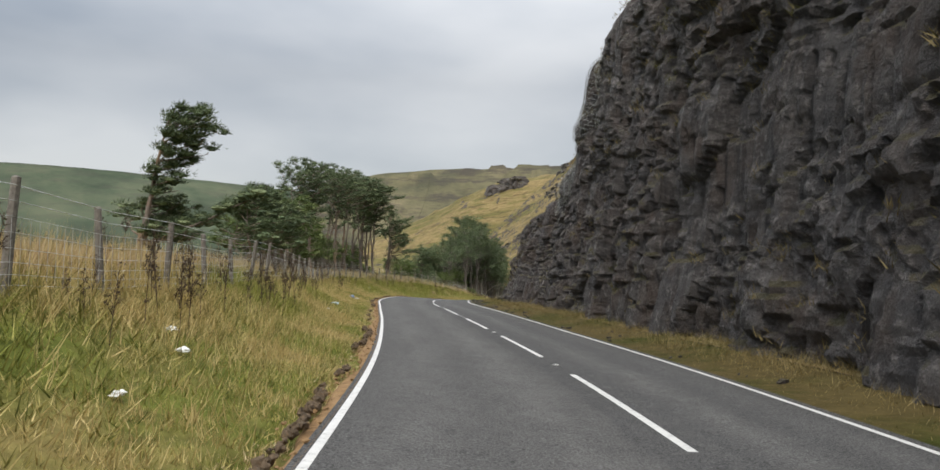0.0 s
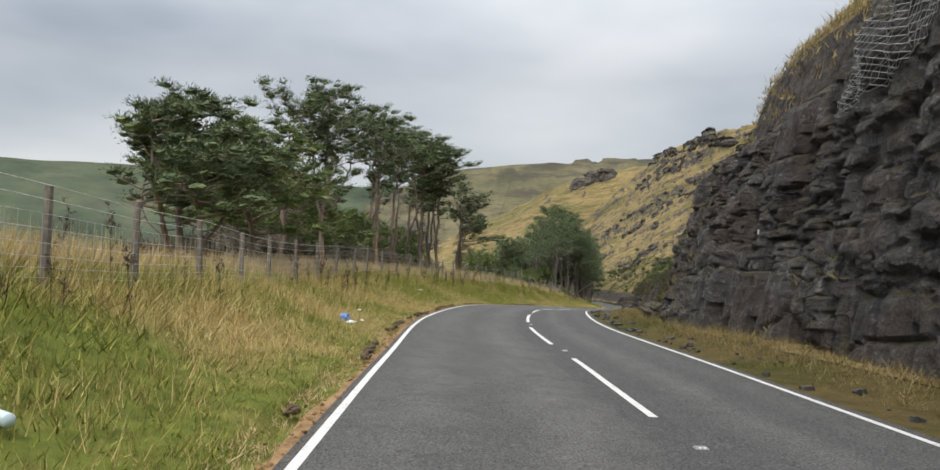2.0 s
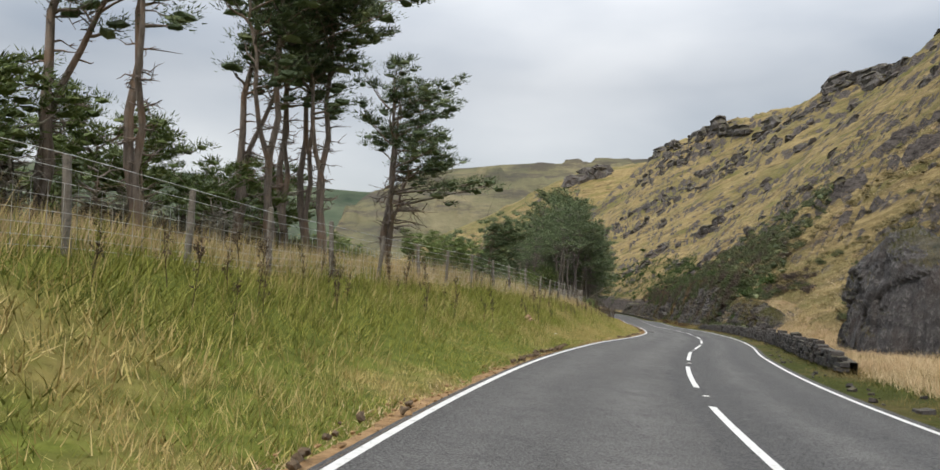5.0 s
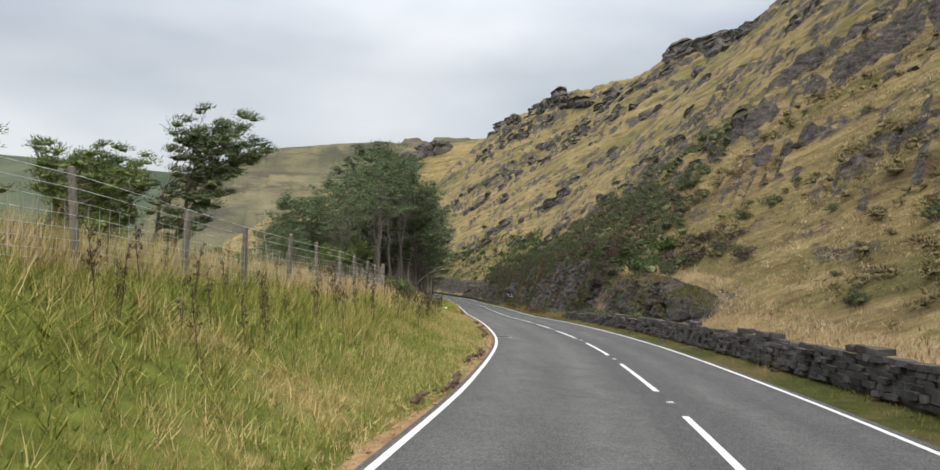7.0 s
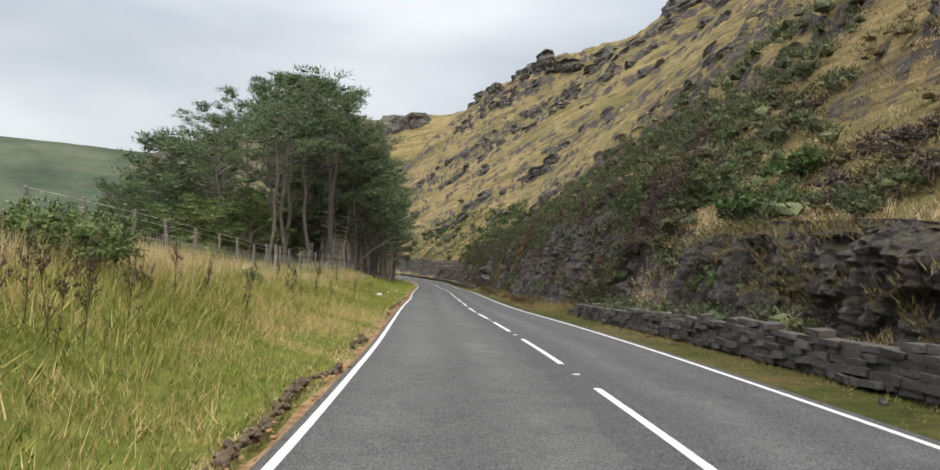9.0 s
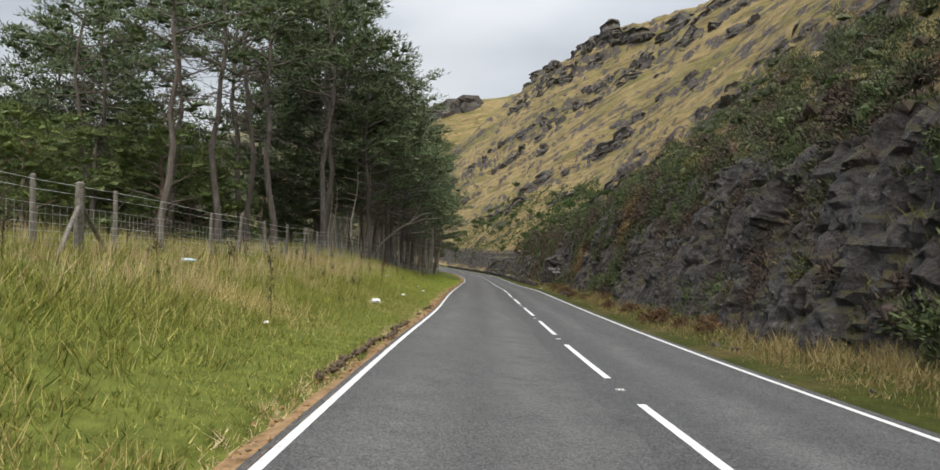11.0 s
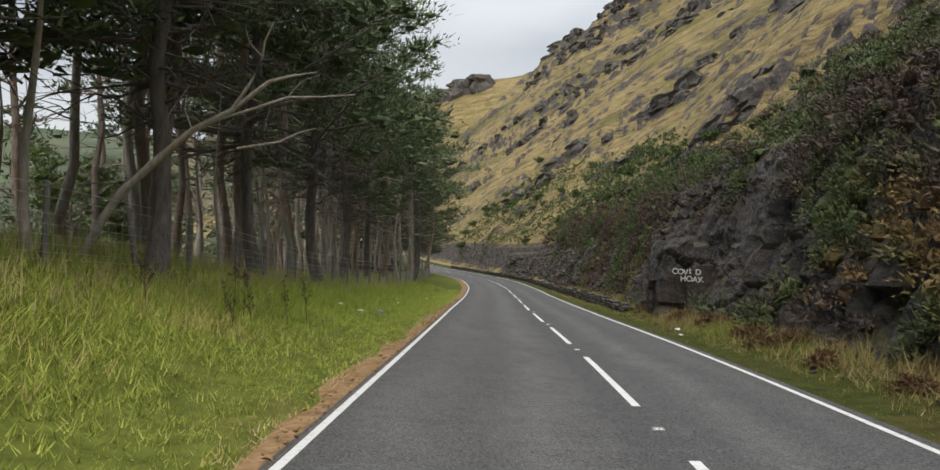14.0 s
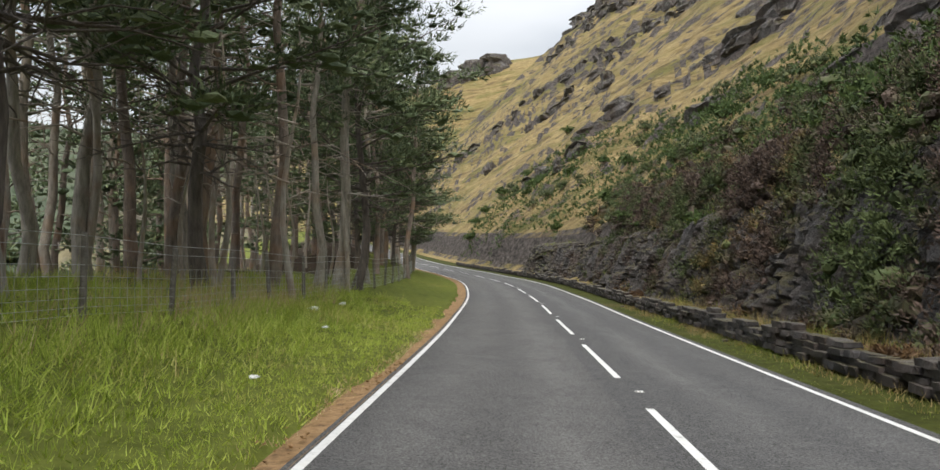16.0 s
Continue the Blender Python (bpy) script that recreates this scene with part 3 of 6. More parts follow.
def rock_face(name, y0, y1, height, step, seed, material, label, amp=0.55, lean=lambda y: 0.16, top_back=3.0, out=0.35, size=1.0, big=2.0):
    """A rock face along the foot of the right bank; it leans back and turns over at the top into the slope."""
    ys = np.arange(y0, y1 + step, step)
    hmax = max(np.max(height(ys)), 1)
    vs = np.linspace(-0.06, 1.25, int(hmax * 1.25 / step))
    Y, V = np.meshgrid(ys, vs, indexing="ij")
    h = height(Y)
    z = np.where(V < 1, V * h, h + (V - 1) * 1.4)
    over = smooth((V - 0.86) / 0.39)
    u = table(FOOT, Y) - out + lean(Y) * np.clip(V, 0, 1) * h + over * top_back
    ends = smooth((Y - y0) / 5) * smooth((y1 - Y) / 5)
    form = big * fbm(Y / 8.5, z / 30, 3, seed + 20) + 0.4 * fbm(Y / 2.6, z / 3.5, 3, seed + 30)
    fine = fbm(Y / 0.5, z / 0.4, 3, seed + 40)
    r = amp * (form + blocks(Y, z, seed, size) + 0.07 * fine) * (1 - 0.6 * over)
    u = u - r * ends + (1 - ends) * 1.6
    x, yy = plan(Y, u)
    zz = road_z(Y) + 0.1 + z + 0.06 * amp * fbm(Y / 0.9, z / 0.7, 3, seed + 60)
    f = grid_faces(len(ys), len(vs))
    P = np.stack([x, yy, zz], -1)
    nrm = np.cross(P[1:, :-1] - P[:-1, :-1], P[:-1, 1:] - P[:-1, :-1])
    nrm /= np.linalg.norm(nrm, axis=-1)[..., None] + 1e-9
    FACES[name] = (ys, vs, P)
    LEDGES.append((name, P[:-1, :-1][np.abs(nrm[..., 2]) > 0.62]))
    return obj(name, mesh_np(name, P, f), material, label=label, category="cliff", kind="structure")


rock_face("cliff", -6, 90, lambda y: np.interp(y, (-6, 20, 34, 37.8, 39.2, 41, 46, 56, 66, 76, 82, 90), (15, 14.8, 14.4, 13.6, 10.2, 8.8, 7.2, 6.3, 6.0, 5.2, 4.2, 3.0)), 0.13, 3, ROCK,
          "dark layered sandstone cliff of a road cutting with tufts of grass", amp=0.8, lean=lambda y: np.interp(y, (-6, 38, 46, 56, 66, 90), (0.08, 0.11, 0.22, 0.28, 0.36, 0.6)))
rock_face("rock_buttress", 94, 110, lambda y: np.interp(y, (94, 99, 104, 110), (3.0, 5.2, 4.4, 1.2)), 0.13, 14, ROCK, "dark jointed rock buttress beside the road", amp=0.6, out=0.6, top_back=1.4)
rock_face("rock_ledge", 126, 148, lambda y: np.interp(y, (126, 130, 135, 142, 148), (0.6, 1.9, 2.5, 2.9, 2.6)), 0.11, 25, LEDGE_ROCK, "low grey rock ledge at the foot of the slope", amp=0.75, size=0.4, out=0.3, top_back=0.8, big=1.0, lean=lambda y: 0.3)
rock_face("rock_bank", 146, 300, lambda y: np.interp(y, (146, 160, 190, 217, 240, 300), (2.6, 5.4, 6.6, 6.4, 4.5, 3.0)), 0.17, 37, BANK_ROCK, "dark rock bank overgrown with heather", amp=0.6, lean=lambda y: 0.42, out=0.1, size=0.5)


def rock_lump(seed):
    """A stratified outcrop about one metre across, in one piece: ledges that step back as they rise."""
    r = np.random.default_rng(seed)
    bm = bmesh.new()
    bmesh.ops.create_icosphere(bm, subdivisions=3, radius=1.0)
    v = np.array([p.co[:] for p in bm.verts])
    q = np.sign(v) * np.abs(v) ** 0.62
    z = q[:, 2] * 0.5
    k = z / 0.13 + 0.5 * fbm(q[:, 0] * 1.3 + seed, q[:, 1] * 1.3, 2, seed)
    row = np.floor(k)
    ang = np.arctan2(q[:, 1], q[:, 0])
    n = 4 + np.floor(5 * hash2(row, row * 0, seed + 1))
    col = np.floor(ang / 6.283 * n + 3 * hash2(row, row * 0 + 1, seed))
    push = 0.60 + 0.62 * hash2(row, col, seed + 3) + 0.3 * fbm(q[:, 0] * 2, q[:, 1] * 2 + 7, 2, seed + 9)
    x, y = q[:, 0] * push * 0.62, q[:, 1] * push * 0.36
    z = (row + smooth((k - row) * 1.6)) * 0.13 + 0.10 * (hash2(row * 0, col, seed + 5) - 0.5) * (q[:, 2] > 0)
    for p, c in zip(bm.verts, np.stack([x, y, z], -1) + r.normal(size=v.shape) * 0.02):
        p.co = c
    me = bpy.data.meshes.new("rock_outcrop")
    bm.to_mesh(me)
    bm.free()
    me.materials.append(PALE_ROCK)
    return me


LUMPS = [rock_lump(s) for s in range(6)]


def rock_pose(y, u, size, turn, sink, flat, dip=0.0):
    p = ground(y, u)
    return Matrix.Translation((p[0], p[1], p[2] - sink * size)) @ Matrix.Rotation(turn, 4, "Z") @ Matrix.Rotation(dip, 4, "Y") @ Matrix.Diagonal((size, size * 0.85, size * flat, 1))


def scatter_rocks(name, label, poses, kind="stuff", group=""):
    """Rocks at the poses: single things, or one joined mesh."""
    if kind == "thing":
        for k, m in enumerate(poses):
            ob = new(name, LUMPS[k % len(LUMPS)])
            ob.matrix_world = m
            tagged(ob, label, "rock", group)
        return
    vs, fs, n = [], [], 0
    for k, m in enumerate(poses):
        me = LUMPS[k % len(LUMPS)]
        v = np.empty(len(me.vertices) * 3, np.float32)
        me.vertices.foreach_get("co", v)
        v = v.reshape(-1, 3) @ np.array(m.to_3x3()).T + np.array(m.translation)
        f = np.empty(len(me.polygons) * 3, np.int32)
        me.polygons.foreach_get("vertices", f)
        vs.append(v)
        fs.append(f.reshape(-1, 3) + n)
        n += len(v)
    obj(name, mesh_np(name, np.concatenate(vs), np.concatenate(fs)), PALE_ROCK, label=label, category="rock", kind="stuff")


def outcrops():
    """Rocks in broken bands that follow the dipping beds of the hillside."""
    r = random.Random(5)
    near, farther = [], []
    tries = 0
    while tries < 9000 and len(farther) < 330:
        tries += 1
        y, u = r.uniform(98, 470), r.uniform(13, 84)
        f = float(table(FOOT, y))
        h = float(lift(y, u))
        if float(crag_mask(np.array(y), np.array(u), np.array(h), f)[1]) < 0.75 or r.random() < 0.2:
            continue
        s = r.uniform(1.3, 3.6) * (1.35 if y > 250 else 0.8 if y > 185 else 0.5)
        m = rock_pose(y, u, s, -1.24 + r.gauss(0, 0.4), r.uniform(0.12, 0.3), r.uniform(0.5, 0.9), -0.3 + r.gauss(0, 0.15))
        (near if y < 225 and len(near) < 190 else farther).append(m)
    rim = []
    for k in range(120):
        y = 108 + k * 3.2 + r.uniform(-2, 2)
        if math.sin(y / 15) + r.gauss(0, 0.6) > -0.35:
            rim.append(rock_pose(y, 83 + 3 * math.sin(y / 23) + r.gauss(0, 2.5), r.uniform(4.5, 9), -1.4 + r.gauss(0, 0.3), 0.05, r.uniform(0.45, 0.9), -0.1))
    scatter_rocks("rock_outcrop", "weathered grey sandstone outcrop on the grassy slope", near, "thing", "outcrops on the hillside")
    scatter_rocks("rim_crags", "dark broken crags along the rim of the hill", rim)
    scatter_rocks("rock_outcrop", "grey rock outcrop in the grass of the far slope", farther[:100], "thing", "outcrops on the far slope")
    scatter_rocks("far_outcrops", "more grey rocks in bands across the far slope", farther[100:])
    head = []
    for k in range(60):
        x, yy, s = r.uniform(16, 60), r.uniform(536, 564), r.uniform(8, 14)
        head.append(pose(x, yy, 45.5 + 6 * r.random() - 0.2 * abs(x - 36), 0, 0, r.uniform(-25, 25)) @ Matrix.Diagonal((s * 1.1, s * 0.9, s * 1.1, 1)))
    scatter_rocks("valley_crags", "square-topped rock crags at the valley head", head)


outcrops()


# ---- dry stone walls ----
def stone_mesh(seed):
    """A rough walling stone of unit length, with chipped edges."""
    r = random.Random(seed)
    bm = bmesh.new()
    ring = []
    for x, f in ((-0.5, 0.8), (-0.42, 1.0), (0.4, 1.0), (0.5, 0.82)):
        ring.append([bm.verts.new((x + r.uniform(-0.04, 0.04), sy * 0.5 * f + r.uniform(-0.07, 0.07), sz * 0.5 * f + r.uniform(-0.09, 0.09))) for sy, sz in ((-1, -1), (1, -1), (1, 1), (-1, 1))])
    for a, b in zip(ring, ring[1:]):
        for i in range(4):
            bm.faces.new((a[i], b[i], b[(i + 1) % 4], a[(i + 1) % 4]))
    bm.faces.new(ring[0])
    bm.faces.new(ring[-1][::-1])
    bmesh.ops.recalc_face_normals(bm, faces=bm.faces)
    me = bpy.data.meshes.new("stone")
    bm.to_mesh(me)
    bm.free()
    me.materials.append(WALL_STONE)
    return me


STONES = [stone_mesh(s) for s in range(10)]


def dry_wall(y0, y1, u, height, seed, label):
    """A dry stone wall along the right verge: a rubble core faced with coursed stones and a ragged top."""
    r = random.Random(seed)
    ys = np.arange(y0 + 0.2, y1 - 0.2, 1.0)
    sect = ((u + 0.13, -0.2), (u + 0.13, 1.0), (u + 0.46, 1.0), (u + 0.46, -0.2))
    rows = []
    for y in ys:
        hh = height(y) - 0.1
        rows.append([(*plan(y, a), road_z(y) + 0.1 + (b * hh if b > 0 else b)) for a, b in sect])
    wall = obj("dry_stone_wall", mesh_np("core", np.array(rows, float).reshape(-1, 3), grid_faces(len(ys), 4)), WALL_STONE, label=label, category="wall", kind="structure")
    poses = []
    slope = lambda y: math.atan2(float(along(y + 1, 1) - along(y - 1, 1)), 2.0)
    grade = lambda y: math.atan2(float(road_z(y + 1) - road_z(y - 1)), 2.0)
    z = 0.02
    level = 0
    while z < 0.95:
        hgt = r.uniform(0.09, 0.155)
        y = y0 + r.uniform(0, 0.3)
        while y < y1:
            ln = r.uniform(0.22, 0.62)
            top = height(y) + 0.06 * math.sin(y * 0.9) + 0.05 * math.sin(y * 2.3 + 1)
            if z + hgt * 0.5 < top and r.random() > 0.02:
                x, yy = plan(y + ln / 2, u + 0.16 + r.uniform(-0.08, 0.05) + 0.03 * level * 0.6)
                m = Matrix.Translation((float(x), float(yy), float(road_z(y + ln / 2)) + 0.1 + z + hgt / 2)) @ Matrix.Rotation(math.pi / 2 - slope(y), 4, "Z") @ Matrix.Rotation(-grade(y) + r.gauss(0, 0.035), 4, "Y") @ Matrix.Rotation(r.gauss(0, 0.05), 4, "X")
                poses.append((y, m @ Matrix.Diagonal((ln * 1.02, r.uniform(0.26, 0.36), hgt * 0.97, 1))))
            y += ln
        z += hgt
        level += 1
    poses.sort(key=lambda p: p[0])
    for k, (y, m) in enumerate(poses[:300]):
        st = new("stone", STONES[k % 10])
        st.parent = wall
        st.matrix_world = m
    vs, fs, n = [], [], 0
    for k, (y, m) in enumerate(poses[300:]):
        me = STONES[k % 10]
        v = np.array([p.co[:] for p in me.vertices]) @ np.array(m.to_3x3()).T + np.array(m.translation)
        for p in me.polygons:
            q = list(p.vertices)
            fs.append([i + n for i in q])
        vs.append(v)
        n += len(v)
    if vs:
        obj("stones", mesh_np("stones", np.concatenate(vs), np.array(fs)), WALL_STONE, wall, label="more coursed walling stones", kind="stuff")


dry_wall(86, 152, 3.75, lambda y: float(np.interp(y, (86, 90, 100, 118, 135, 152), (0.35, 0.62, 0.72, 0.74, 0.66, 0.4))), 4, "low dry stone wall of dark slabs along the verge")
dry_wall(218, 318, 3.6, lambda y: float(np.interp(y, (218, 222, 240, 252, 318), (0.2, 0.42, 0.5, 0.4, 0.34))), 6, "low mossy dry stone wall beside the road")

# ---- trees and bushes ----
def tube(pts, radii, sides=6):
    """A tapered tube through points. Returns vertices and quads."""
    pts, radii = np.asarray(pts, float), np.asarray(radii, float)
    d = np.gradient(pts, axis=0)
    d /= np.linalg.norm(d, axis=1)[:, None] + 1e-9
    ref = np.where(np.abs(d[:, 2:3]) < 0.9, [[0, 0, 1.0]], [[1.0, 0, 0]])
    a = np.cross(d, ref)
    a /= np.linalg.norm(a, axis=1)[:, None] + 1e-9
    b = np.cross(d, a)
    t = np.linspace(0, 2 * np.pi, sides, endpoint=False)
    ring = pts[:, None] + radii[:, None, None] * (np.cos(t)[None, :, None] * a[:, None] + np.sin(t)[None, :, None] * b[:, None])
    i = np.arange(len(pts) * sides).reshape(len(pts), sides)
    j = np.roll(i, -1, axis=1)
    return ring.reshape(-1, 3), np.stack([i[:-1], j[:-1], j[1:], i[1:]], -1).reshape(-1, 4)


def joined(tubes):
    vs, fs, n = [], [], 0
    for v, f in tubes:
        vs.append(v)
        fs.append(f + n)
        n += len(v)
    return np.concatenate(vs), np.concatenate(fs)


def blades(base, way, length, width, rng, face=None):
    """One thin triangle for each base point, in the given direction; face: the side it turns outwards."""
    n = len(base)
    side = np.cross(way, rng.normal(size=(n, 3)) if face is None else face + rng.normal(size=(n, 3)) * 0.35)
    side *= (width / 2 / (np.linalg.norm(side, axis=1) + 1e-9))[:, None]
    v = np.stack([base - side, base + side, base + way * length[:, None]], 1).reshape(-1, 3)
    return v, np.arange(3 * n).reshape(-1, 3)


def unit(v):
    return v / (np.linalg.norm(v, axis=1)[:, None] + 1e-9)


def tufts(centres, ways, n, length, width, rng, scatter=0.12):
    """Sprays of small leaves at the centres, which lie like shingles on a surface that faces along the ways."""
    c, w = np.repeat(centres, n, 0), unit(np.repeat(ways, n, 0))
    m = len(c)
    t = rng.normal(size=(m, 3))
    t = unit(t - w * np.sum(t * w, 1)[:, None])
    d = unit(t + w * rng.uniform(0.2, 1.3, m)[:, None] + [0, 0, 0.15])
    return blades(c + rng.normal(size=c.shape) * scatter, d, length * rng.uniform(0.55, 1.15, m), width * rng.uniform(0.6, 1.3, m), rng, w)


def ball(subdivisions):
    """Vertices and triangles of a unit ball."""
    bm = bmesh.new()
    bmesh.ops.create_icosphere(bm, subdivisions=subdivisions, radius=1.0)
    v = np.array([p.co[:] for p in bm.verts])
    bm.verts.index_update()
    f = np.array([[q.index for q in t.verts] for t in bm.faces])
    bm.free()
    return v, f


BALLS = {k: ball(k) for k in (1, 2)}


def lumps(centres, radii, rng, fine=2, rough=0.2):
    """Knobbly cushions of twigs and leaves, one at each centre."""
    T, F = BALLS[fine]
    k = len(centres)
    v = centres[:, None] + T[None] * (1 + rough * rng.normal(size=(k, len(T), 1))) * radii[:, None, :]
    return v.reshape(-1, 3), (F[None] + (np.arange(k) * len(T))[:, None, None]).reshape(-1, 3)


def pine_meshes(seed, height, base, radius, shape="dome", limbs=34, per=1.0, n=60, lean=(0, 0), wind=(0.25, 0.0), r0=0.2, dead=8, forks=1, needle=0.2, tw=0.045, flat=0.42, pad=0.5, sides=4, inner=0.4, fine=1, rise=0.0, fork_at=0.12, fork_out=0.13):
    """Trunk, branches and crown of a pine; base: the height of its lowest live limb, as a share of the whole. The crown is made of flat cushions of needles at the ends of the limbs."""
    rng = np.random.default_rng(seed)
    trunks, branches, cs, ws, pr = [], [], [], [], []
    for f in range(forks):
        k = 10
        t = np.linspace(0, 1, k)
        wob = np.cumsum(rng.normal(size=(k, 2)), 0) * 0.011 * height
        wob -= wob[0]
        off = np.array([math.cos(f * 2.4 + seed), math.sin(f * 2.4 + seed)]) * (fork_out * height if f else 0.0)
        part_off = np.clip((t - fork_at) / 0.5, 0, 1)
        pts = np.stack([lean[0] * t**1.6 * height + wob[:, 0] + off[0] * part_off, lean[1] * t**1.6 * height + wob[:, 1] + off[1] * part_off, t * height * (1 - 0.1 * f) - 0.25], -1)
        rad = r0 * (1 - 0.22 * f) * ((1 - t) ** 0.75 * 0.93 + 0.07)
        rad[0] *= 1.35
        trunks.append(tube(pts, rad, 8))
        count = limbs if f == 0 else limbs // 2
        for i in range(count + dead):
            live = i < count
            h = base + (0.985 - base) * ((i + rng.random()) / count) ** 0.85 if live else rng.uniform(0.22, max(base + 0.12, 0.34))
            p = np.array([np.interp(h, t, pts[:, q]) for q in range(3)])
            q = (h - base) / (1 - base)
            if shape == "dome":
                ln = radius * (0.30 + 0.9 * math.sqrt(max(1 - (q * 0.97) ** 2, 0)) * (0.55 + 0.45 * min(1, q * 3 + 0.45)))
            elif shape == "flat":
                ln = radius * (0.35 + 0.85 * math.exp(-(((q - 0.72) / 0.34) ** 2)))
            else:
                ln = radius * (0.22 + 0.95 * (1 - q) ** 0.8)
            ln *= rng.uniform(0.6, 1.2) * (1 if live else 0.55)
            az = i * 2.399 + rng.normal() * 0.4
            up = rng.uniform(0.05, 0.4) + 0.35 * q + rise if live else rng.uniform(-0.25, 0.45)
            d = np.array([math.cos(az) + wind[0], math.sin(az) + wind[1], up])
            d /= np.linalg.norm(d)
            st = np.linspace(0, 1, 6)
            bend = rng.normal(size=3) * (0.13 if live else 0.3)
            b = p + d * (st * ln)[:, None] + np.outer(st**2 * ln, np.array([wind[0] * 0.35, wind[1] * 0.35, 0.05 if live else -0.12]) + bend * [1, 1, 0.4]) + np.outer(np.sin(st * 7 + i), bend * 0.25) * min(ln, 1.5) * (st > 0)[:, None]
            br = (0.02 + 0.22 * r0 * (1 - 0.6 * q)) * (1 if live else 0.6)
            branches.append(tube(b, br * (1 - st * 0.85), sides))
            if live:
                side = np.cross(d, [0, 0, 1.0])
                side /= np.linalg.norm(side) + 1e-9
                m = max(2, int(per * 1.5 * ln / pad + 0.6))
                at = inner + (1.02 - inner) * (np.arange(m) + rng.random(m)) / m
                sw = rng.uniform(-1, 1, m) * 0.42 * ln * np.sqrt(np.clip(1.2 - at, 0.08, 1))
                c0 = np.stack([np.interp(at, st, b[:, k2]) for k2 in range(3)], -1)
                c = c0 + side * sw[:, None] + rng.normal(size=(m, 3)) * [0.08, 0.08, 0.12] + [0, 0, 0.1]
                for e, g in zip(c0, c) if sides > 3 else ():
                    root = e - d * 0.3 * ln * inner
                    branches.append(tube([root, (root + g) / 2 - [0, 0, 0.05], g], [br * 0.4, br * 0.28, br * 0.12], 3))
                cs.append(c)
                ws.append(np.tile(d, (m, 1)))
                pr.append(pad * rng.uniform(0.55, 1.25, m) * (1 - 0.25 * q))
            elif rng.random() < 0.8:
                for _ in range(3):
                    j = rng.integers(1, 5)
                    e = b[j] + (d * 0.35 + rng.normal(size=3) * 0.3) * ln
                    branches.append(tube([b[j], (b[j] + e) / 2 + rng.normal(size=3) * 0.05, e], [br * 0.5, br * 0.35, br * 0.12], 3))
    c, w, pr = np.concatenate(cs), np.concatenate(ws), np.concatenate(pr)
    keep = rng.random(len(c)) < 0.94
    c, w, pr = c[keep], w[keep], pr[keep]
    core = lumps(c - [0, 0, 0.04], np.stack([pr, pr, pr * flat], -1) * (0.5 if pad < 0.6 else 0.34), rng, fine, 0.3)
    n = max(12, int(n * (0.7 if pad < 0.6 else 0.85)))
    # needles stand up and outwards on each cushion and stream with the wind
    c, w, R = np.repeat(c, n, 0), np.repeat(w, n, 0), np.repeat(pr, n)
    m = len(c)
    out = rng.normal(size=(m, 3))
    out[:, 2] = np.abs(out[:, 2]) * 1.2 - 0.4
    out = unit(out)
    at = c + out * (R * rng.uniform(0.35, 1.3, m))[:, None] * [1, 1, flat] + w * (R * rng.normal(size=m) * 0.12)[:, None]
    t = rng.normal(size=(m, 3))
    way = unit(t * 0.5 + out * rng.uniform(0.4, 1.3, m)[:, None] + w * 0.5 + [wind[0] * 0.6, wind[1] * 0.6, 0.3])
    spray = blades(at, way, needle * rng.uniform(0.55, 1.25, m), tw * rng.uniform(0.6, 1.4, m), rng, out)
    return joined(trunks), joined(branches), joined([core, spray])


def make_tree(name, label, group, bark, leaf, **kw):
    t, b, c = pine_meshes(**kw)
    top = tagged(new(name), label, "tree", group)
    obj("trunk", mesh_np("trunk", *t), bark, top, shade=True)
    obj("branchwork", mesh_np("branchwork", *b), bark, top, shade=True, kind="stuff")
    obj("crown", mesh_np("crown", *c), leaf, top, kind="stuff")
    return top


def stand(tree, y, u, turn=0.0, size=1.0, first=False, dz=0.0):
    p = ground(y, u)
    m = Matrix.Translation((p[0], p[1], p[2] + dz)) @ Matrix.Rotation(turn, 4, "Z")
    if first:
        tree.matrix_world = m @ Matrix.Scale(size, 4)
        return tree
    ob = copy_thing(tree, m)
    ob.scale = (size, size, size)
    return ob


GREY_BARK = mat_bark("grey_pine_bark", (0.17, 0.155, 0.135), (0.5, 0.455, 0.39), 0.35)
BROWN_BARK = mat_bark("brown_pine_bark", (0.11, 0.092, 0.08), (0.34, 0.28, 0.235), 0.35)


def trailing_limb(tree):
    """One long limb that reaches out with the wind, with needles along its outer half."""
    rng = np.random.default_rng(19)
    t = np.linspace(0, 1, 8)
    line = np.stack([0.1 + 4.6 * t, -0.25 * t, 0.6 + 2.5 * t - 0.35 * t**2 + 0.06 * np.sin(9 * t)], -1)
    obj("limb", mesh_np("limb", *tube(line, 0.075 * (1.05 - 0.85 * t), 6)), BROWN_BARK, tree, shade=True)
    q = rng.uniform(0.5, 1.03, 26)
    c = np.stack([np.interp(q, t, line[:, k]) for k in range(3)], -1) + rng.normal(size=(26, 3)) * [0.08, 0.16, 0.07] + [0, 0, 0.1]
    size = rng.uniform(0.2, 0.36, 26)
    core = lumps(c, np.stack([size * 0.75, size * 0.6, size * 0.3], -1), rng, 2)
    w = np.tile([0.9, 0.0, 0.35], (26, 1))
    spray = tufts(c, w, 110, 0.15, 0.032, rng, 0.12)
    obj("limb_needles", mesh_np("limb_needles", *joined([core, spray])), NEEDLES, tree, kind="stuff")


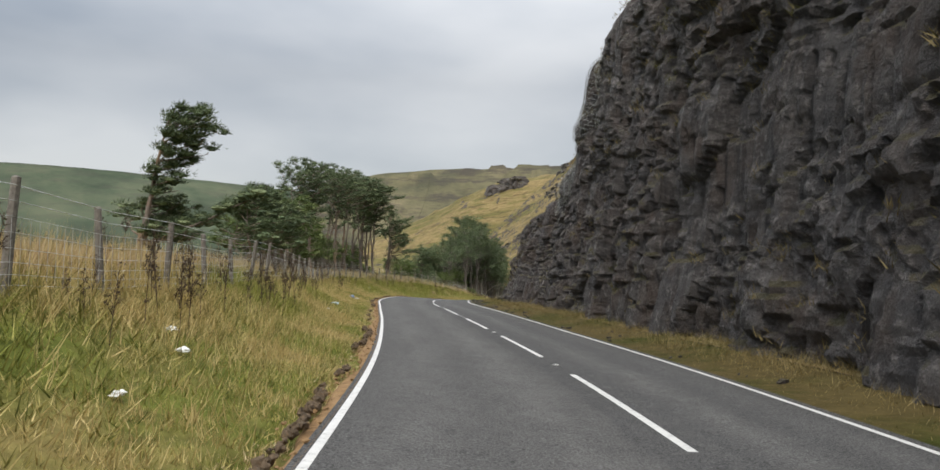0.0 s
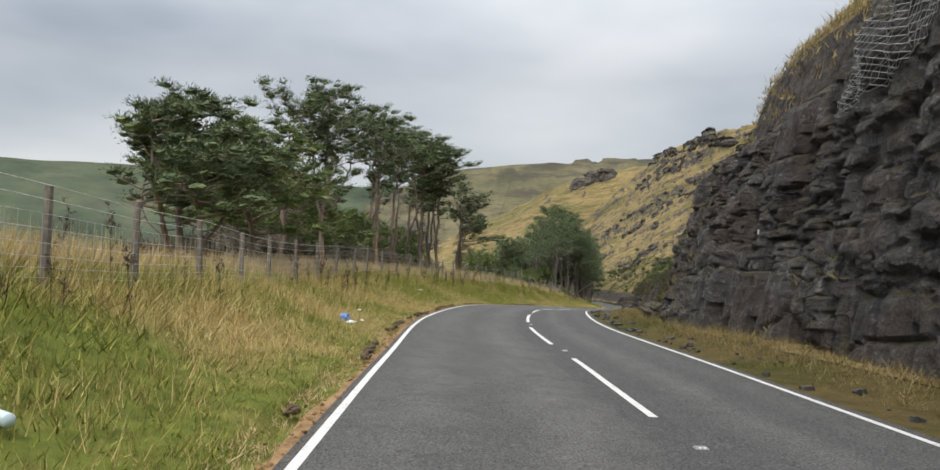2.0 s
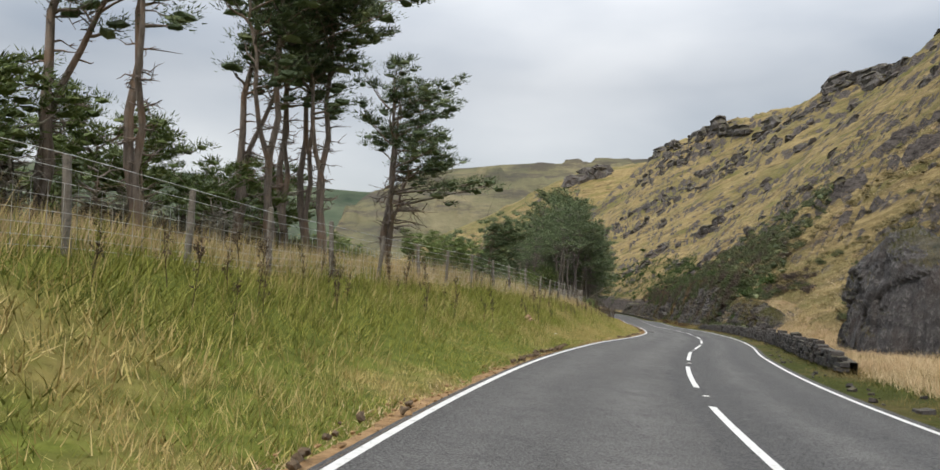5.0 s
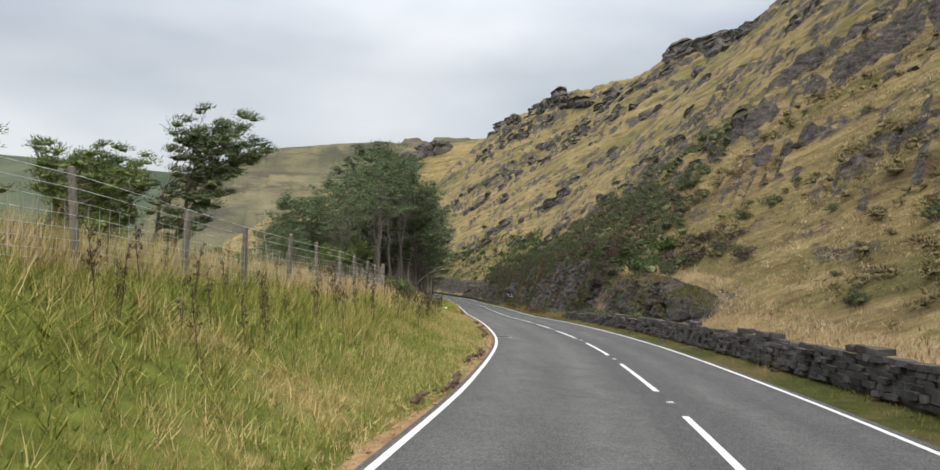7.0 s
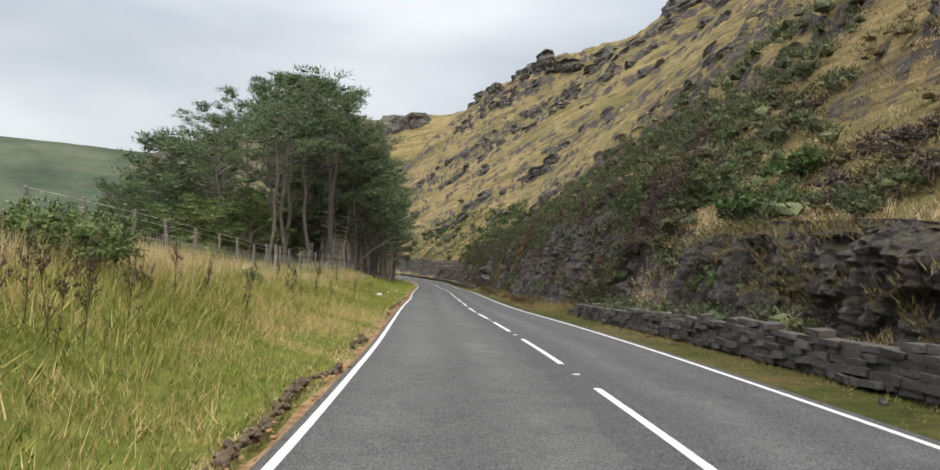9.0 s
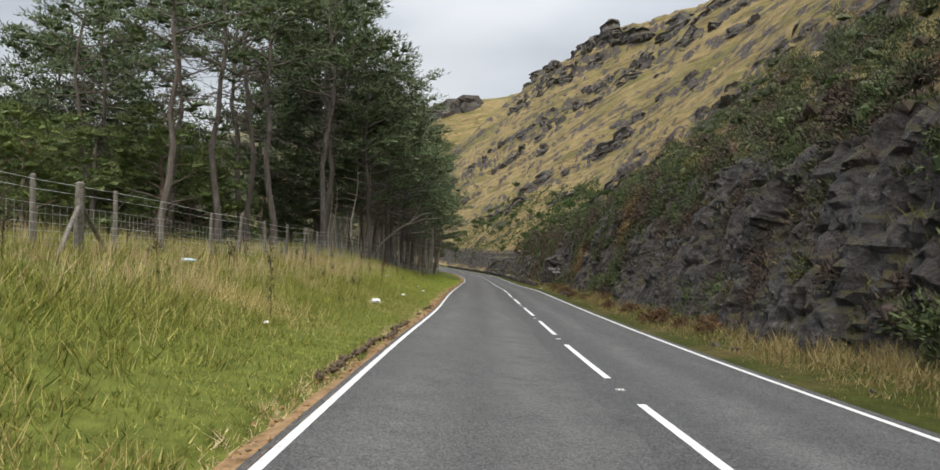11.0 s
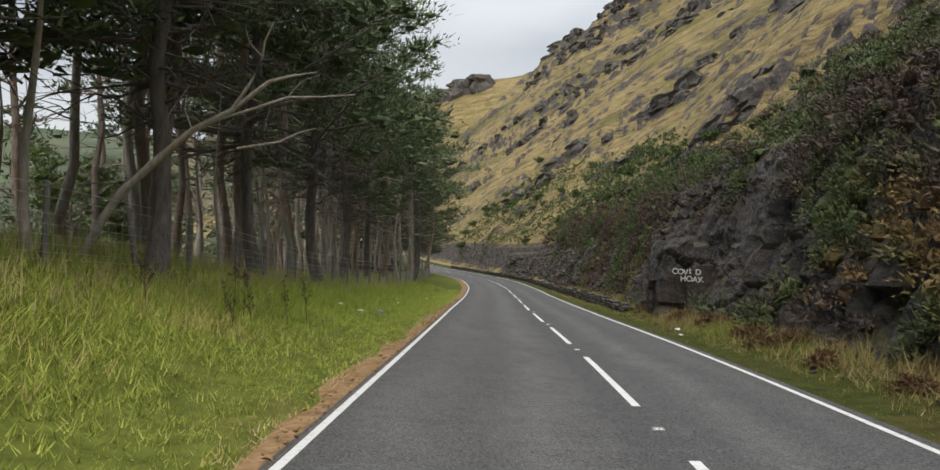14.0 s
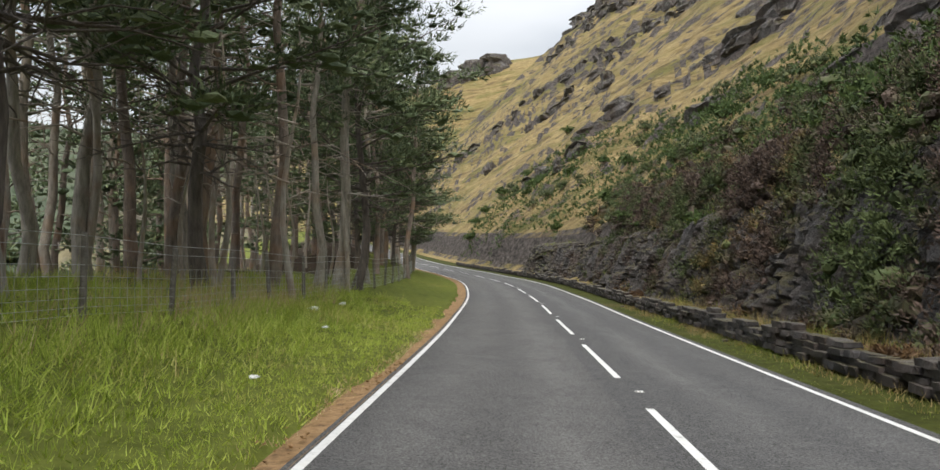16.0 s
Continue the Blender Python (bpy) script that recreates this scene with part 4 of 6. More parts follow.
def trees():
    # the wind-bent pines on the open verge
    a = make_tree("pine_tree", "wind-bent pine with a flag-shaped crown behind the fence", "", BROWN_BARK, NEEDLES,
                  seed=2, height=5.2, base=0.42, radius=1.35, shape="flat", limbs=22, n=150, lean=(0.12, 0), wind=(1.0, 0.1), r0=0.13, dead=6, pad=0.36, needle=0.15, tw=0.032, fine=2, rise=0.25)
    stand(a, 27.5, -11.9, size=1.0, first=True)
    a = make_tree("pine_tree", "low spreading pine with one long trailing limb", "", BROWN_BARK, NEEDLES,
                  seed=9, height=2.3, base=0.4, radius=1.7, shape="dome", limbs=14, n=150, lean=(0.1, 0), wind=(0.7, 0), r0=0.13, dead=3, pad=0.36, needle=0.15, tw=0.032, fine=2)
    trailing_limb(a)
    stand(a, 28.2, -12.2, size=0.95, first=True)
    a = make_tree("pine_tree", "bare-limbed pine leaning out over the verge", "", BROWN_BARK, NEEDLES,
                  seed=12, height=7.2, base=0.62, radius=2.2, shape="flat", limbs=10, n=130, wind=(1.0, 0), r0=0.16, dead=14, pad=0.38, needle=0.16, tw=0.034, fine=2)
    stand(a, 15.5, -13.6, first=True)
    # the clump
    big = make_tree("pine_tree", "broad dark-green pine on many spreading stems", "pines of the clump", BROWN_BARK, NEEDLES,
                    seed=21, height=6.5, base=0.54, radius=2.2, limbs=24, n=120, forks=5, fork_at=0.02, fork_out=0.3, r0=0.17, dead=7, wind=(0.35, 0), needle=0.16, tw=0.034, pad=0.5, fine=2, inner=0.45)
    stand(big, 50.2, -11.6, size=0.86, first=True)
    tall = make_tree("pine_tree", "tall slender pine with an open layered crown", "pines of the clump", BROWN_BARK, NEEDLES,
                     seed=33, height=11.2, base=0.56, radius=2.3, shape="flat", limbs=22, n=90, r0=0.15, dead=20, wind=(0.4, 0), needle=0.18, tw=0.04, pad=0.5, inner=0.5, forks=2, fork_at=0.35, fork_out=0.1, rise=0.25)
    wide = make_tree("pine_tree", "tall pine with a broad flat crown on bare limbs", "pines of the clump", BROWN_BARK, NEEDLES,
                     seed=35, height=10.6, base=0.55, radius=2.7, shape="flat", limbs=22, n=90, r0=0.17, dead=22, forks=2, fork_at=0.3, wind=(0.4, 0), needle=0.18, tw=0.04, pad=0.55, inner=0.5, rise=0.2)
    for k, (y, u, tn, s) in enumerate(((62.5, -10.8, 0, 0.8), (74, -11.6, 3.0, 0.92), (80, -12.6, 5.2, 0.95), (86.0, -12.8, 0.7, 1.0), (88.0, -13.5, 3.9, 0.98), (88.5, -13.0, 5.1, 0.94), (88.0, -12.1, 1.1, 0.95))):
        stand(tall, y, u, tn * 0.2, s, first=(k == 0))
    for k, (y, u, tn, s) in enumerate(((61, -12.4, 2.2, 0.74), (71, -14, 2.2, 0.9), (79, -14.2, 4.1, 0.92), (86.0, -14.0, 2.9, 0.94))):
        stand(wide, y, u, tn * 0.2, s, first=(k == 0))
    low = make_tree("pine_tree", "low spreading pine with bright green needles", "pines of the clump", BROWN_BARK, GREEN_NEEDLES,
                    seed=41, height=5.4, base=0.3, radius=2.6, limbs=26, n=110, r0=0.15, dead=14, wind=(0.4, 0), tw=0.042, needle=0.18, pad=0.5, inner=0.45)
    for y, u, tn, s in ((54.5, -10.9, 0, 0.95), (65, -13, 1, 0.85), (62, -16, 3.0, 0.9), (69, -17, 2, 1.0), (73, -16, 0.4, 0.95), (78, -16, 1.4, 0.85), (84, -17, 2.0, 0.9), (90, -15.5, 0.3, 0.7)):
        stand(low, y, u, tn, s, first=(y == 54.5))
    scrub = make_tree("scrub_pine", "stunted half-dead pine in a tangle of bare twigs", "stunted pines in the clump", GREY_BARK, GREEN_NEEDLES,
                      seed=47, height=3.0, base=0.55, radius=1.1, limbs=8, n=60, r0=0.07, dead=46, forks=3, fork_at=0.05, fork_out=0.25, pad=0.35, needle=0.15, tw=0.034)
    for k, (y, u, tn, s) in enumerate(((56, -12.8, 0, 0.9), (59, -13.6, 1.2, 1.1), (62.5, -13.2, 2.4, 1.0), (65.5, -14.4, 3.1, 1.2), (68.5, -12.6, 4.0, 0.9), (71.5, -13.0, 5.0, 1.1), (75, -12.8, 0.6, 1.0), (77.5, -14.6, 1.6, 1.2), (81, -13.4, 2.9, 1.0), (84, -13.2, 3.7, 0.9), (87, -15.0, 4.8, 1.1))):
        stand(scrub, y, u, tn, s, first=(k == 0))
    lone = make_tree("pine_tree", "half-dead pine with long bare limbs", "", BROWN_BARK, NEEDLES,
                     seed=53, height=8.2, base=0.42, radius=2.3, shape="dome", limbs=18, n=90, r0=0.17, dead=16, forks=3, fork_at=0.2, fork_out=0.16, wind=(0.5, 0), pad=0.42, inner=0.5, tw=0.034, needle=0.16, fine=1)
    stand(lone, 92.8, -12.0, first=True)
    for y, u, tn, s in ((97, -21, 1.5, 0.7), (102, -19, 2.5, 0.62), (107, -20, 0.2, 0.6)):
        stand(low, y, u, tn, s)
    bent = make_tree("pine_tree", "small pine bent by the wind on the open bank", "", BROWN_BARK, NEEDLES,
                     seed=63, height=6.4, base=0.34, radius=1.9, shape="flat", limbs=24, n=130, lean=(0.16, 0), forks=2, wind=(1.0, 0), r0=0.15, dead=6, needle=0.16, tw=0.036, pad=0.45, fine=2, rise=0.25)
    stand(bent, 120.2, -15.8, size=0.92, first=True)
    stand(bent, 118.0, -18.6, 0.5, 0.8)
    stand(low, 117, -17.5, 0.9, 0.85)
    stand(low, 109, -17, 0.9, 0.7)
    stand(low, 139, -19, 2.0, 0.62)
    # the wood: airy pines at its near corner, broad dense crowns behind
    dense = make_tree("pine_tree", "dense dark pine with a broad domed crown", "pines at the edge of the wood", BARK, NEEDLES,
                      seed=71, height=13.0, base=0.14, radius=4.0, limbs=64, n=60, r0=0.21, dead=26, wind=(0.3, 0), needle=0.3, tw=0.075, pad=0.95, inner=0.45, flat=0.36)
    for k, (y, u, tn, h) in enumerate(((160, -21.0, 0, 4.6), (166, -20.5, 1, 6.4), (178, -22.5, 4.6, 8.6), (184, -23.2, 5.5, 12.4), (187, -26.5, 2.1, 10.6), (190, -23.6, 0.7, 13.6), (190, -19, 2.0, 8.0), (183, -20.5, 4.0, 7.5), (199, -13.6, 2.9, 14.5), (203, -14.4, 5, 19.8),
                                       (262, -10, 3.3, 10.4), (276, -8.6, 0.4, 10.4), (290, -8, 1.4, 11.7), (303, -9, 2.4, 11.7))):
        stand(dense, y, u, tn, h / 13.0, first=(k == 0))
    airy = make_tree("pine_tree", "half-bare pine with a thin crown on a tall trunk", "pines at the corner of the wood", BARK, NEEDLES,
                     seed=73, height=14.0, base=0.6, radius=3.0, limbs=15, n=70, r0=0.17, dead=40, wind=(0.3, 0), needle=0.26, tw=0.06, pad=0.7, inner=0.5)
    for k, (y, u, tn, h) in enumerate(((170, -12.6, 2, 10.8), (172.5, -16.6, 1, 10.4), (176, -12.8, 4, 13.0), (177, -18.4, 3, 12.2), (181, -11.8, 5, 14.0), (183, -17.6, 2.4, 14.2), (185, -14.2, 0.6, 15.4), (191, -16.4, 5.6, 17.0), (197, -12.6, 1.5, 17.0), (188.5, -11.0, 3.3, 15.5), (193, -11.8, 0.9, 16.5))):
        stand(airy, y, u, tn, h / 14.0, first=(k == 0))
    over = make_tree("pine_tree", "spreading pine whose crown hangs over the verge", "pines over the verge", BARK, NEEDLES,
                     seed=77, height=13.6, base=0.32, radius=4.3, limbs=40, n=60, r0=0.21, dead=30, wind=(0.3, 0.0), needle=0.3, tw=0.07, pad=0.85, inner=0.45, flat=0.36)
    for k, (y, u, tn, s) in enumerate(((196, -9.8, 1.3, 0.92), (203, -9.0, 2.2, 1.06), (211, -9.2, 3.1, 1.1), (219, -9.0, 4.3, 1.1), (228, -10.2, 1.0, 1.05), (237, -10.0, 5.2, 1.0), (248, -8.0, 0.7, 0.9))):
        stand(over, y, u, tn, s, first=(k == 0))
    # understorey below the crowns
    for y, u, tn, s in ((170, -17, 0.3, 0.85), (173, -20, 1.3, 0.9), (177, -15.5, 2.2, 0.95), (180, -19, 3.3, 1.0), (187, -18, 5.1, 1.05), (195, -21, 1.9, 1.1), (206, -19, 0.2, 1.1), (224, -22, 1.0, 1.3)):
        stand(low, y, u, tn, s)
    kinds = []
    for k in range(4):
        kinds.append(make_tree("pine_tree", "tall plantation pine with a bare straight trunk", "pines in the wood", (GREY_BARK, BROWN_BARK)[k % 2], NEEDLES,
                               seed=80 + k, height=15.5 + k, base=0.50 + 0.03 * k, radius=2.6, shape="cone", limbs=18, per=0.8, n=40, sides=3, r0=0.18 + 0.025 * (k % 3), dead=14, wind=(0.15, 0), needle=0.3, tw=0.1, pad=0.8, inner=0.45))
    back = make_tree("pine_tree", "dark pine with limbs to the ground deep in the wood", "pines deep in the wood", BROWN_BARK, NEEDLES,
                     seed=91, height=14.0, base=0.06, radius=3.4, shape="cone", limbs=32, per=0.7, n=34, sides=3, r0=0.2, dead=0, needle=0.36, tw=0.15, pad=1.0, inner=0.3)
    r = random.Random(8)
    for k in range(13):
        stand(back, 232 + k * 7.7 + r.uniform(-1, 1), -31 + r.uniform(-2.5, 2.5), r.uniform(0, 6), r.uniform(0.8, 1.1), first=(k == 0))
    for y, u in ((253, -20), (262, -21), (272, -17), (283, -19)):
        stand(back, y, u, r.uniform(0, 6), r.uniform(0.8, 1.0))
    used = set()
    # the stems that stand clear behind the fence
    for y, u, k, h, tn in ((236.5, -14.2, 0, 0.95, 0.4), (240.5, -13.5, 1, 1.0, 1.9), (236.0, -12.6, 2, 0.9, 3.3), (239.5, -11.9, 3, 1.0, 4.1), (240.5, -11.3, 1, 1.05, 0.2), (241.5, -9.4, 3, 1.1, 5.0), (244.5, -8.7, 0, 0.95, 2.2), (246.0, -8.3, 2, 1.0, 1.2),
                           (206.5, -10.4, 1, 1.0, 0.3), (209.0, -11.8, 3, 1.05, 2.0), (213.5, -10.8, 1, 1.0, 4.4), (217.5, -12.4, 3, 1.0, 1.1), (221.0, -10.9, 0, 1.0, 0.6), (225.0, -12.0, 1, 1.05, 3.0), (229.5, -10.6, 2, 1.0, 5.2)):
        stand(kinds[k], y, u, tn, h, first=(k not in used))
        used.add(k)
    for row in range(5):
        for col in range(33):
            y = 182 + col * 4.0 + r.uniform(-1.3, 1.3)
            edge = float(np.interp(y, (178, 195, 230, 262, 320), (-13.5, -11.4, -10.4, -8.4, -8)))
            u = edge - row * 3.6 + r.uniform(-1.2, 1.2)
            if (row == 0 and y < 250) or r.random() < (0.3 if row < 3 else 0.45) or y < 197 or (row > 0 and y < 203) or (row > 2 and y < 216) or (row < 1 and y < 250 and r.random() < 0.5):
                continue
            k = r.randrange(4)
            high = min(r.uniform(0.85, 1.12), (15.0 + 0.35 * max(0, y - 186)) / (15.5 + k))
            stand(kinds[k], y, u, r.uniform(0, 6.28), high, first=(k not in used))
            used.add(k)
    # snags: bare pale trunks at the edge of the wood
    snag = tagged(new("dead_tree"), "dead pale pine stem without bark", "tree", "dead stems in the wood")
    rng = np.random.default_rng(4)
    z = np.linspace(-0.2, 6.5, 8)
    stem = tube(np.stack([0.22 * np.sin(z * 0.9), 0.1 * np.cos(z), z], -1), 0.085 * (1.05 - z / 7.5), 7)
    tw = [tube([(0.2 * math.sin(h * 0.9), 0.1, h), (0.2 + 0.5 * math.cos(a), 0.5 * math.sin(a), h + 0.2), (0.2 + 1.1 * math.cos(a), 1.1 * math.sin(a), h + 0.1)], (0.03, 0.02, 0.008), 4)
          for h, a in zip(rng.uniform(2, 6, 9), rng.uniform(0, 6.28, 9))]
    obj("trunk", mesh_np("trunk", *stem), SNAG, snag, shade=True)
    obj("branchwork", mesh_np("branchwork", *joined(tw)), SNAG, snag, shade=True, kind="stuff")
    spots = [(125, -13.4, 0.4, 0.5), (126.5, -14.2, 2.1, 0.42), (236, -12.6, 1.0, 1.6), (239, -10.3, 2.6, 1.25), (239.5, -8.3, 4.0, 1.3), (246, -8.0, 5.1, 1.2)] + [(r.uniform(188, 258), -9.8 - abs(r.gauss(0, 1.8)), r.uniform(0, 6), r.uniform(0.5, 1.25)) for _ in range(34)]
    for k, (y, u, tn, s) in enumerate(spots):
        stand(snag, y, u, tn, s, first=(k == 0))


def leaning_snag():
    """A bleached dead pine that leans out of the wood over the fence."""
    top = tagged(new("dead_tree"), "bleached dead pine leaning out with forked bare limbs", "tree")
    main = [(-0.9, -1.5), (-0.4, -0.6), (0, 0), (0.67, 0.64), (1.39, 1.25), (2.18, 1.69), (2.96, 2.3), (3.4, 2.44), (3.93, 2.52)]
    obj("trunk", mesh_np("trunk", *tube([(x, 0.05 * math.sin(4 * x), z) for x, z in main], (0.1, 0.09, 0.085, 0.08, 0.07, 0.06, 0.04, 0.03, 0.012), 8)), SNAG, top, shade=True)
    for pts, r in (([(2.18, 0, 1.69), (2.62, -0.1, 2.3), (2.84, -0.15, 2.78), (2.9, -0.2, 3.1), (3.08, -0.2, 3.5)], 0.04), ([(1.9, 0, 1.5), (2.6, 0.15, 1.75), (3.3, 0.2, 2.02), (4.0, 0.3, 2.06), (4.7, 0.3, 2.12)], 0.04),
                   ([(2.3, 0, 0.9), (3.2, -0.1, 1.05), (3.6, -0.1, 1.25), (3.95, -0.1, 1.35)], 0.03), ([(2.84, -0.15, 2.78), (2.6, -0.2, 3.05), (2.5, -0.2, 3.35)], 0.018), ([(1.39, 0, 1.25), (1.2, 0.1, 1.7), (1.25, 0.1, 2.1)], 0.02), ([(3.3, 0.2, 2.02), (3.6, 0.1, 2.35), (4.0, 0.1, 2.5)], 0.016)):
        obj("bare_limb", mesh_np("bare_limb", *tube(pts, np.linspace(r, r * 0.3, len(pts)), 6)), SNAG, top, shade=True)
    x, y = plan(202.6, -9.5)
    top.location = (float(x), float(y), -8.0)


SNAG = mat_bark("bare_pale_wood", (0.24, 0.21, 0.18), (0.56, 0.51, 0.44), 0.3)
GREEN_NEEDLES = mat_leaf("green_needles", (0.06, 0.09, 0.025), (0.14, 0.19, 0.06), (0.25, 0.29, 0.1))
FERN = mat_leaf("fern_leaf", (0.03, 0.055, 0.015), (0.07, 0.11, 0.03), (0.13, 0.17, 0.05))
WEED_BROWN = mat_leaf("brushwood", (0.03, 0.024, 0.018), (0.085, 0.065, 0.048), (0.17, 0.14, 0.11))
leaning_snag()
RUST = mat_leaf("dry_bracken", (0.06, 0.035, 0.018), (0.13, 0.075, 0.035), (0.21, 0.13, 0.06))
trees()


def bush_meshes(seed, count=9, per=26, n=14, leaf=0.13, tw=0.05, squash=0.75):
    """A bush about one metre in radius: lumps of leaf sprays on stems."""
    rng = np.random.default_rng(seed)
    cs, ws, stems, mid = [], [], [], []
    for _ in range(count):
        a, q = rng.uniform(0, 6.28), rng.uniform(0, 0.75) ** 0.7
        c0 = np.array([q * math.cos(a), q * math.sin(a), rng.uniform(0.25, 0.85) * (1.05 - 0.5 * q)])
        d = rng.normal(size=(per, 3))
        d[:, 2] = np.abs(d[:, 2]) * 0.9 - 0.25
        d /= np.linalg.norm(d, axis=1)[:, None]
        cs.append(c0 + d * rng.uniform(0.22, 0.42, (per, 1)) * [1, 1, squash])
        ws.append(d)
        mid.append(c0)
        stems.append(tube([(0.1 * c0[0], 0.1 * c0[1], -0.15), c0 * [0.6, 0.6, 0.5], c0], (0.035, 0.025, 0.012), 4))
    mid = np.array(mid)
    core = lumps(mid, np.tile([0.15, 0.15, 0.15 * squash], (count, 1)), rng, 1, 0.2)
    return joined(stems), joined([core, tufts(np.concatenate(cs), np.concatenate(ws), n, leaf, tw, rng, scatter=0.05)])


def make_bush(name, label, group, material, **kw):
    s, c = bush_meshes(**kw)
    top = tagged(new(name), label, "bush", group)
    obj("bush_frame", mesh_np("bush_frame", *s), BROWN_BARK, top, shade=True, kind="stuff")
    obj("foliage", mesh_np("foliage", *c), material, top, kind="stuff")
    return top


def bushes():
    r = random.Random(3)
    kinds = {
        "gorse": [make_bush("gorse_bush", "dense dark-green gorse bush on the slope", "gorse on the bank", GORSE, seed=s, count=9, per=14, n=7, leaf=0.15, tw=0.05) for s in (1, 2)],
        "heather": [make_bush("heather_bush", "dark brown heather hanging over the rock", "heather on the bank", HEATHER, seed=s, count=9, per=13, n=6, leaf=0.15, tw=0.045, squash=0.55) for s in (3, 4)],
        "fern": [make_bush("bracken", "bright green bracken among the gorse", "bracken on the bank", FERN, seed=5, count=8, per=13, n=9, leaf=0.22, tw=0.1)],
        "rust": [make_bush("bracken", "rust-brown dry bracken on the verge", "dry bracken", RUST, seed=6, count=8, per=13, n=8, leaf=0.22, tw=0.07, squash=0.6)],
    }
    used = set()

    def put(kind, y, u, s, up=0.0):
        b = r.choice(kinds[kind])
        stand(b, y, u, r.uniform(0, 6.28), s, first=(b.name not in used), dz=up - 0.1)
        used.add(b.name)

    # belt of gorse that climbs the slope
    for _ in range(70):
        y = r.uniform(139, 226)
        top = float(np.interp(y, (139, 146, 160, 175, 200, 226), (8, 13, 16.5, 16.5, 14, 15)))
        put("gorse" if r.random() < 0.8 else "fern", y, 6.0 + r.random() * (top - 6.0), r.uniform(0.6, 1.2))
    # heather over the dark bank
    for _ in range(50):
        y = r.uniform(148, 285)
        f = float(table(FOOT, y))
        put("heather" if r.random() < 0.7 else "gorse", y, f + 0.3 + r.random() * 2.9, r.uniform(0.5, 1.05), 0.1)
    for _ in range(60):
        y = r.uniform(220, 335)
        put("fern" if r.random() < 0.65 else "gorse", y, r.uniform(7.5, 12 + (y - 220) * 0.12), r.uniform(0.8, 1.5))
    for _ in range(60):
        y = r.uniform(160, 262)
        put("rust", y, float(table(FOOT, y)) - 0.5 + r.uniform(-0.5, 0.9), r.uniform(0.3, 0.65))
    for _ in range(50):
        put("gorse" if r.random() < 0.4 else "heather", r.uniform(100, 140), 9 + abs(r.gauss(0, 9)), r.uniform(0.3, 0.75))
    kinds["young"] = [make_bush("gorse_bush", "rounded bright green bush behind the fence", "bushes behind the fence", GREEN_NEEDLES, seed=8, count=16, per=34, n=9, leaf=0.085, tw=0.035)]
    for _ in range(14):
        put("heather" if r.random() < 0.75 else "gorse", r.uniform(129, 142), r.uniform(7.8, 11.5), r.uniform(0.5, 1.1))
    for y, u, s in ((133.2, -8.7, 1.3), (135.5, -10.8, 1.0), (129, -12, 1.0), (144, -8.0, 0.6), (150, -11, 1.0), (141, -12.5, 1.1)):
        put("young", y, u, s)


bushes()


def domes(a, b, size, seed):
    """Cushion shapes: rounded lumps of uneven size, with creases between them."""
    val, tilt, edge = facets(a, b, size, size, seed)
    v2, t2, e2 = facets(a, b, size * 0.42, size * 0.42, seed + 7)
    return (0.55 + 0.9 * val + 0.45) * np.sqrt(np.clip(edge * 1.8, 0.0, 1)) * 0.75 + 0.25 * np.sqrt(np.clip(e2 * 1.8, 0, 1)) * (0.6 + v2)


def cover(name, label, y0, y1, low, high, count, n, leaf, width, material, seed, lump=0.8, grain=1.5, gaps=-0.1):
    """A carpet of low shrubs as one mesh: leaf sprays on cushions that stand out from the slope, with gaps between."""
    rng = np.random.default_rng(seed)
    y = rng.uniform(y0, y1, count)
    lo, hi = low(y), high(y)
    u = lo + (hi - lo) * rng.random(count)
    edge = np.minimum(u - lo, hi - u) / (hi - lo + 0.1)
    ok = fbm(y / 4.5, u / 3.5, 3, seed + 4) + 0.25 * smooth(edge * 5) - 0.2 > gaps
    y, u = y[ok], u[ok]
    body = np.clip(domes(y, u * 1.4, grain, seed), 0.03, 1.3) * lump
    m = len(y)
    rise = lambda a, b: np.clip(domes(a, b * 1.4, grain, seed), 0.03, 1.3) * lump
    gy, gu = (np.clip((rise(y + 0.12 * p, u + 0.12 * q) - body) / 0.12, -1.6, 1.6) for p, q in ((1, 0), (0, 1)))
    up, down, side = np.array([-0.6, 0.0, 0.8]), np.array([0.8, 0.0, 0.6]), np.array([0.0, 1.0, 0.0])
    c = ground(y, u) + up * (body * rng.uniform(0.75, 1.0, m))[:, None]
    out = unit(up - side * gy[:, None] - down * gu[:, None]) + rng.normal(size=(m, 3)) * 0.2
    v, f = tufts(c, out, n, leaf, width, rng, scatter=0.06)
    return obj(name, mesh_np(name, v, f), material, label=label, category="shrubs", kind="stuff")


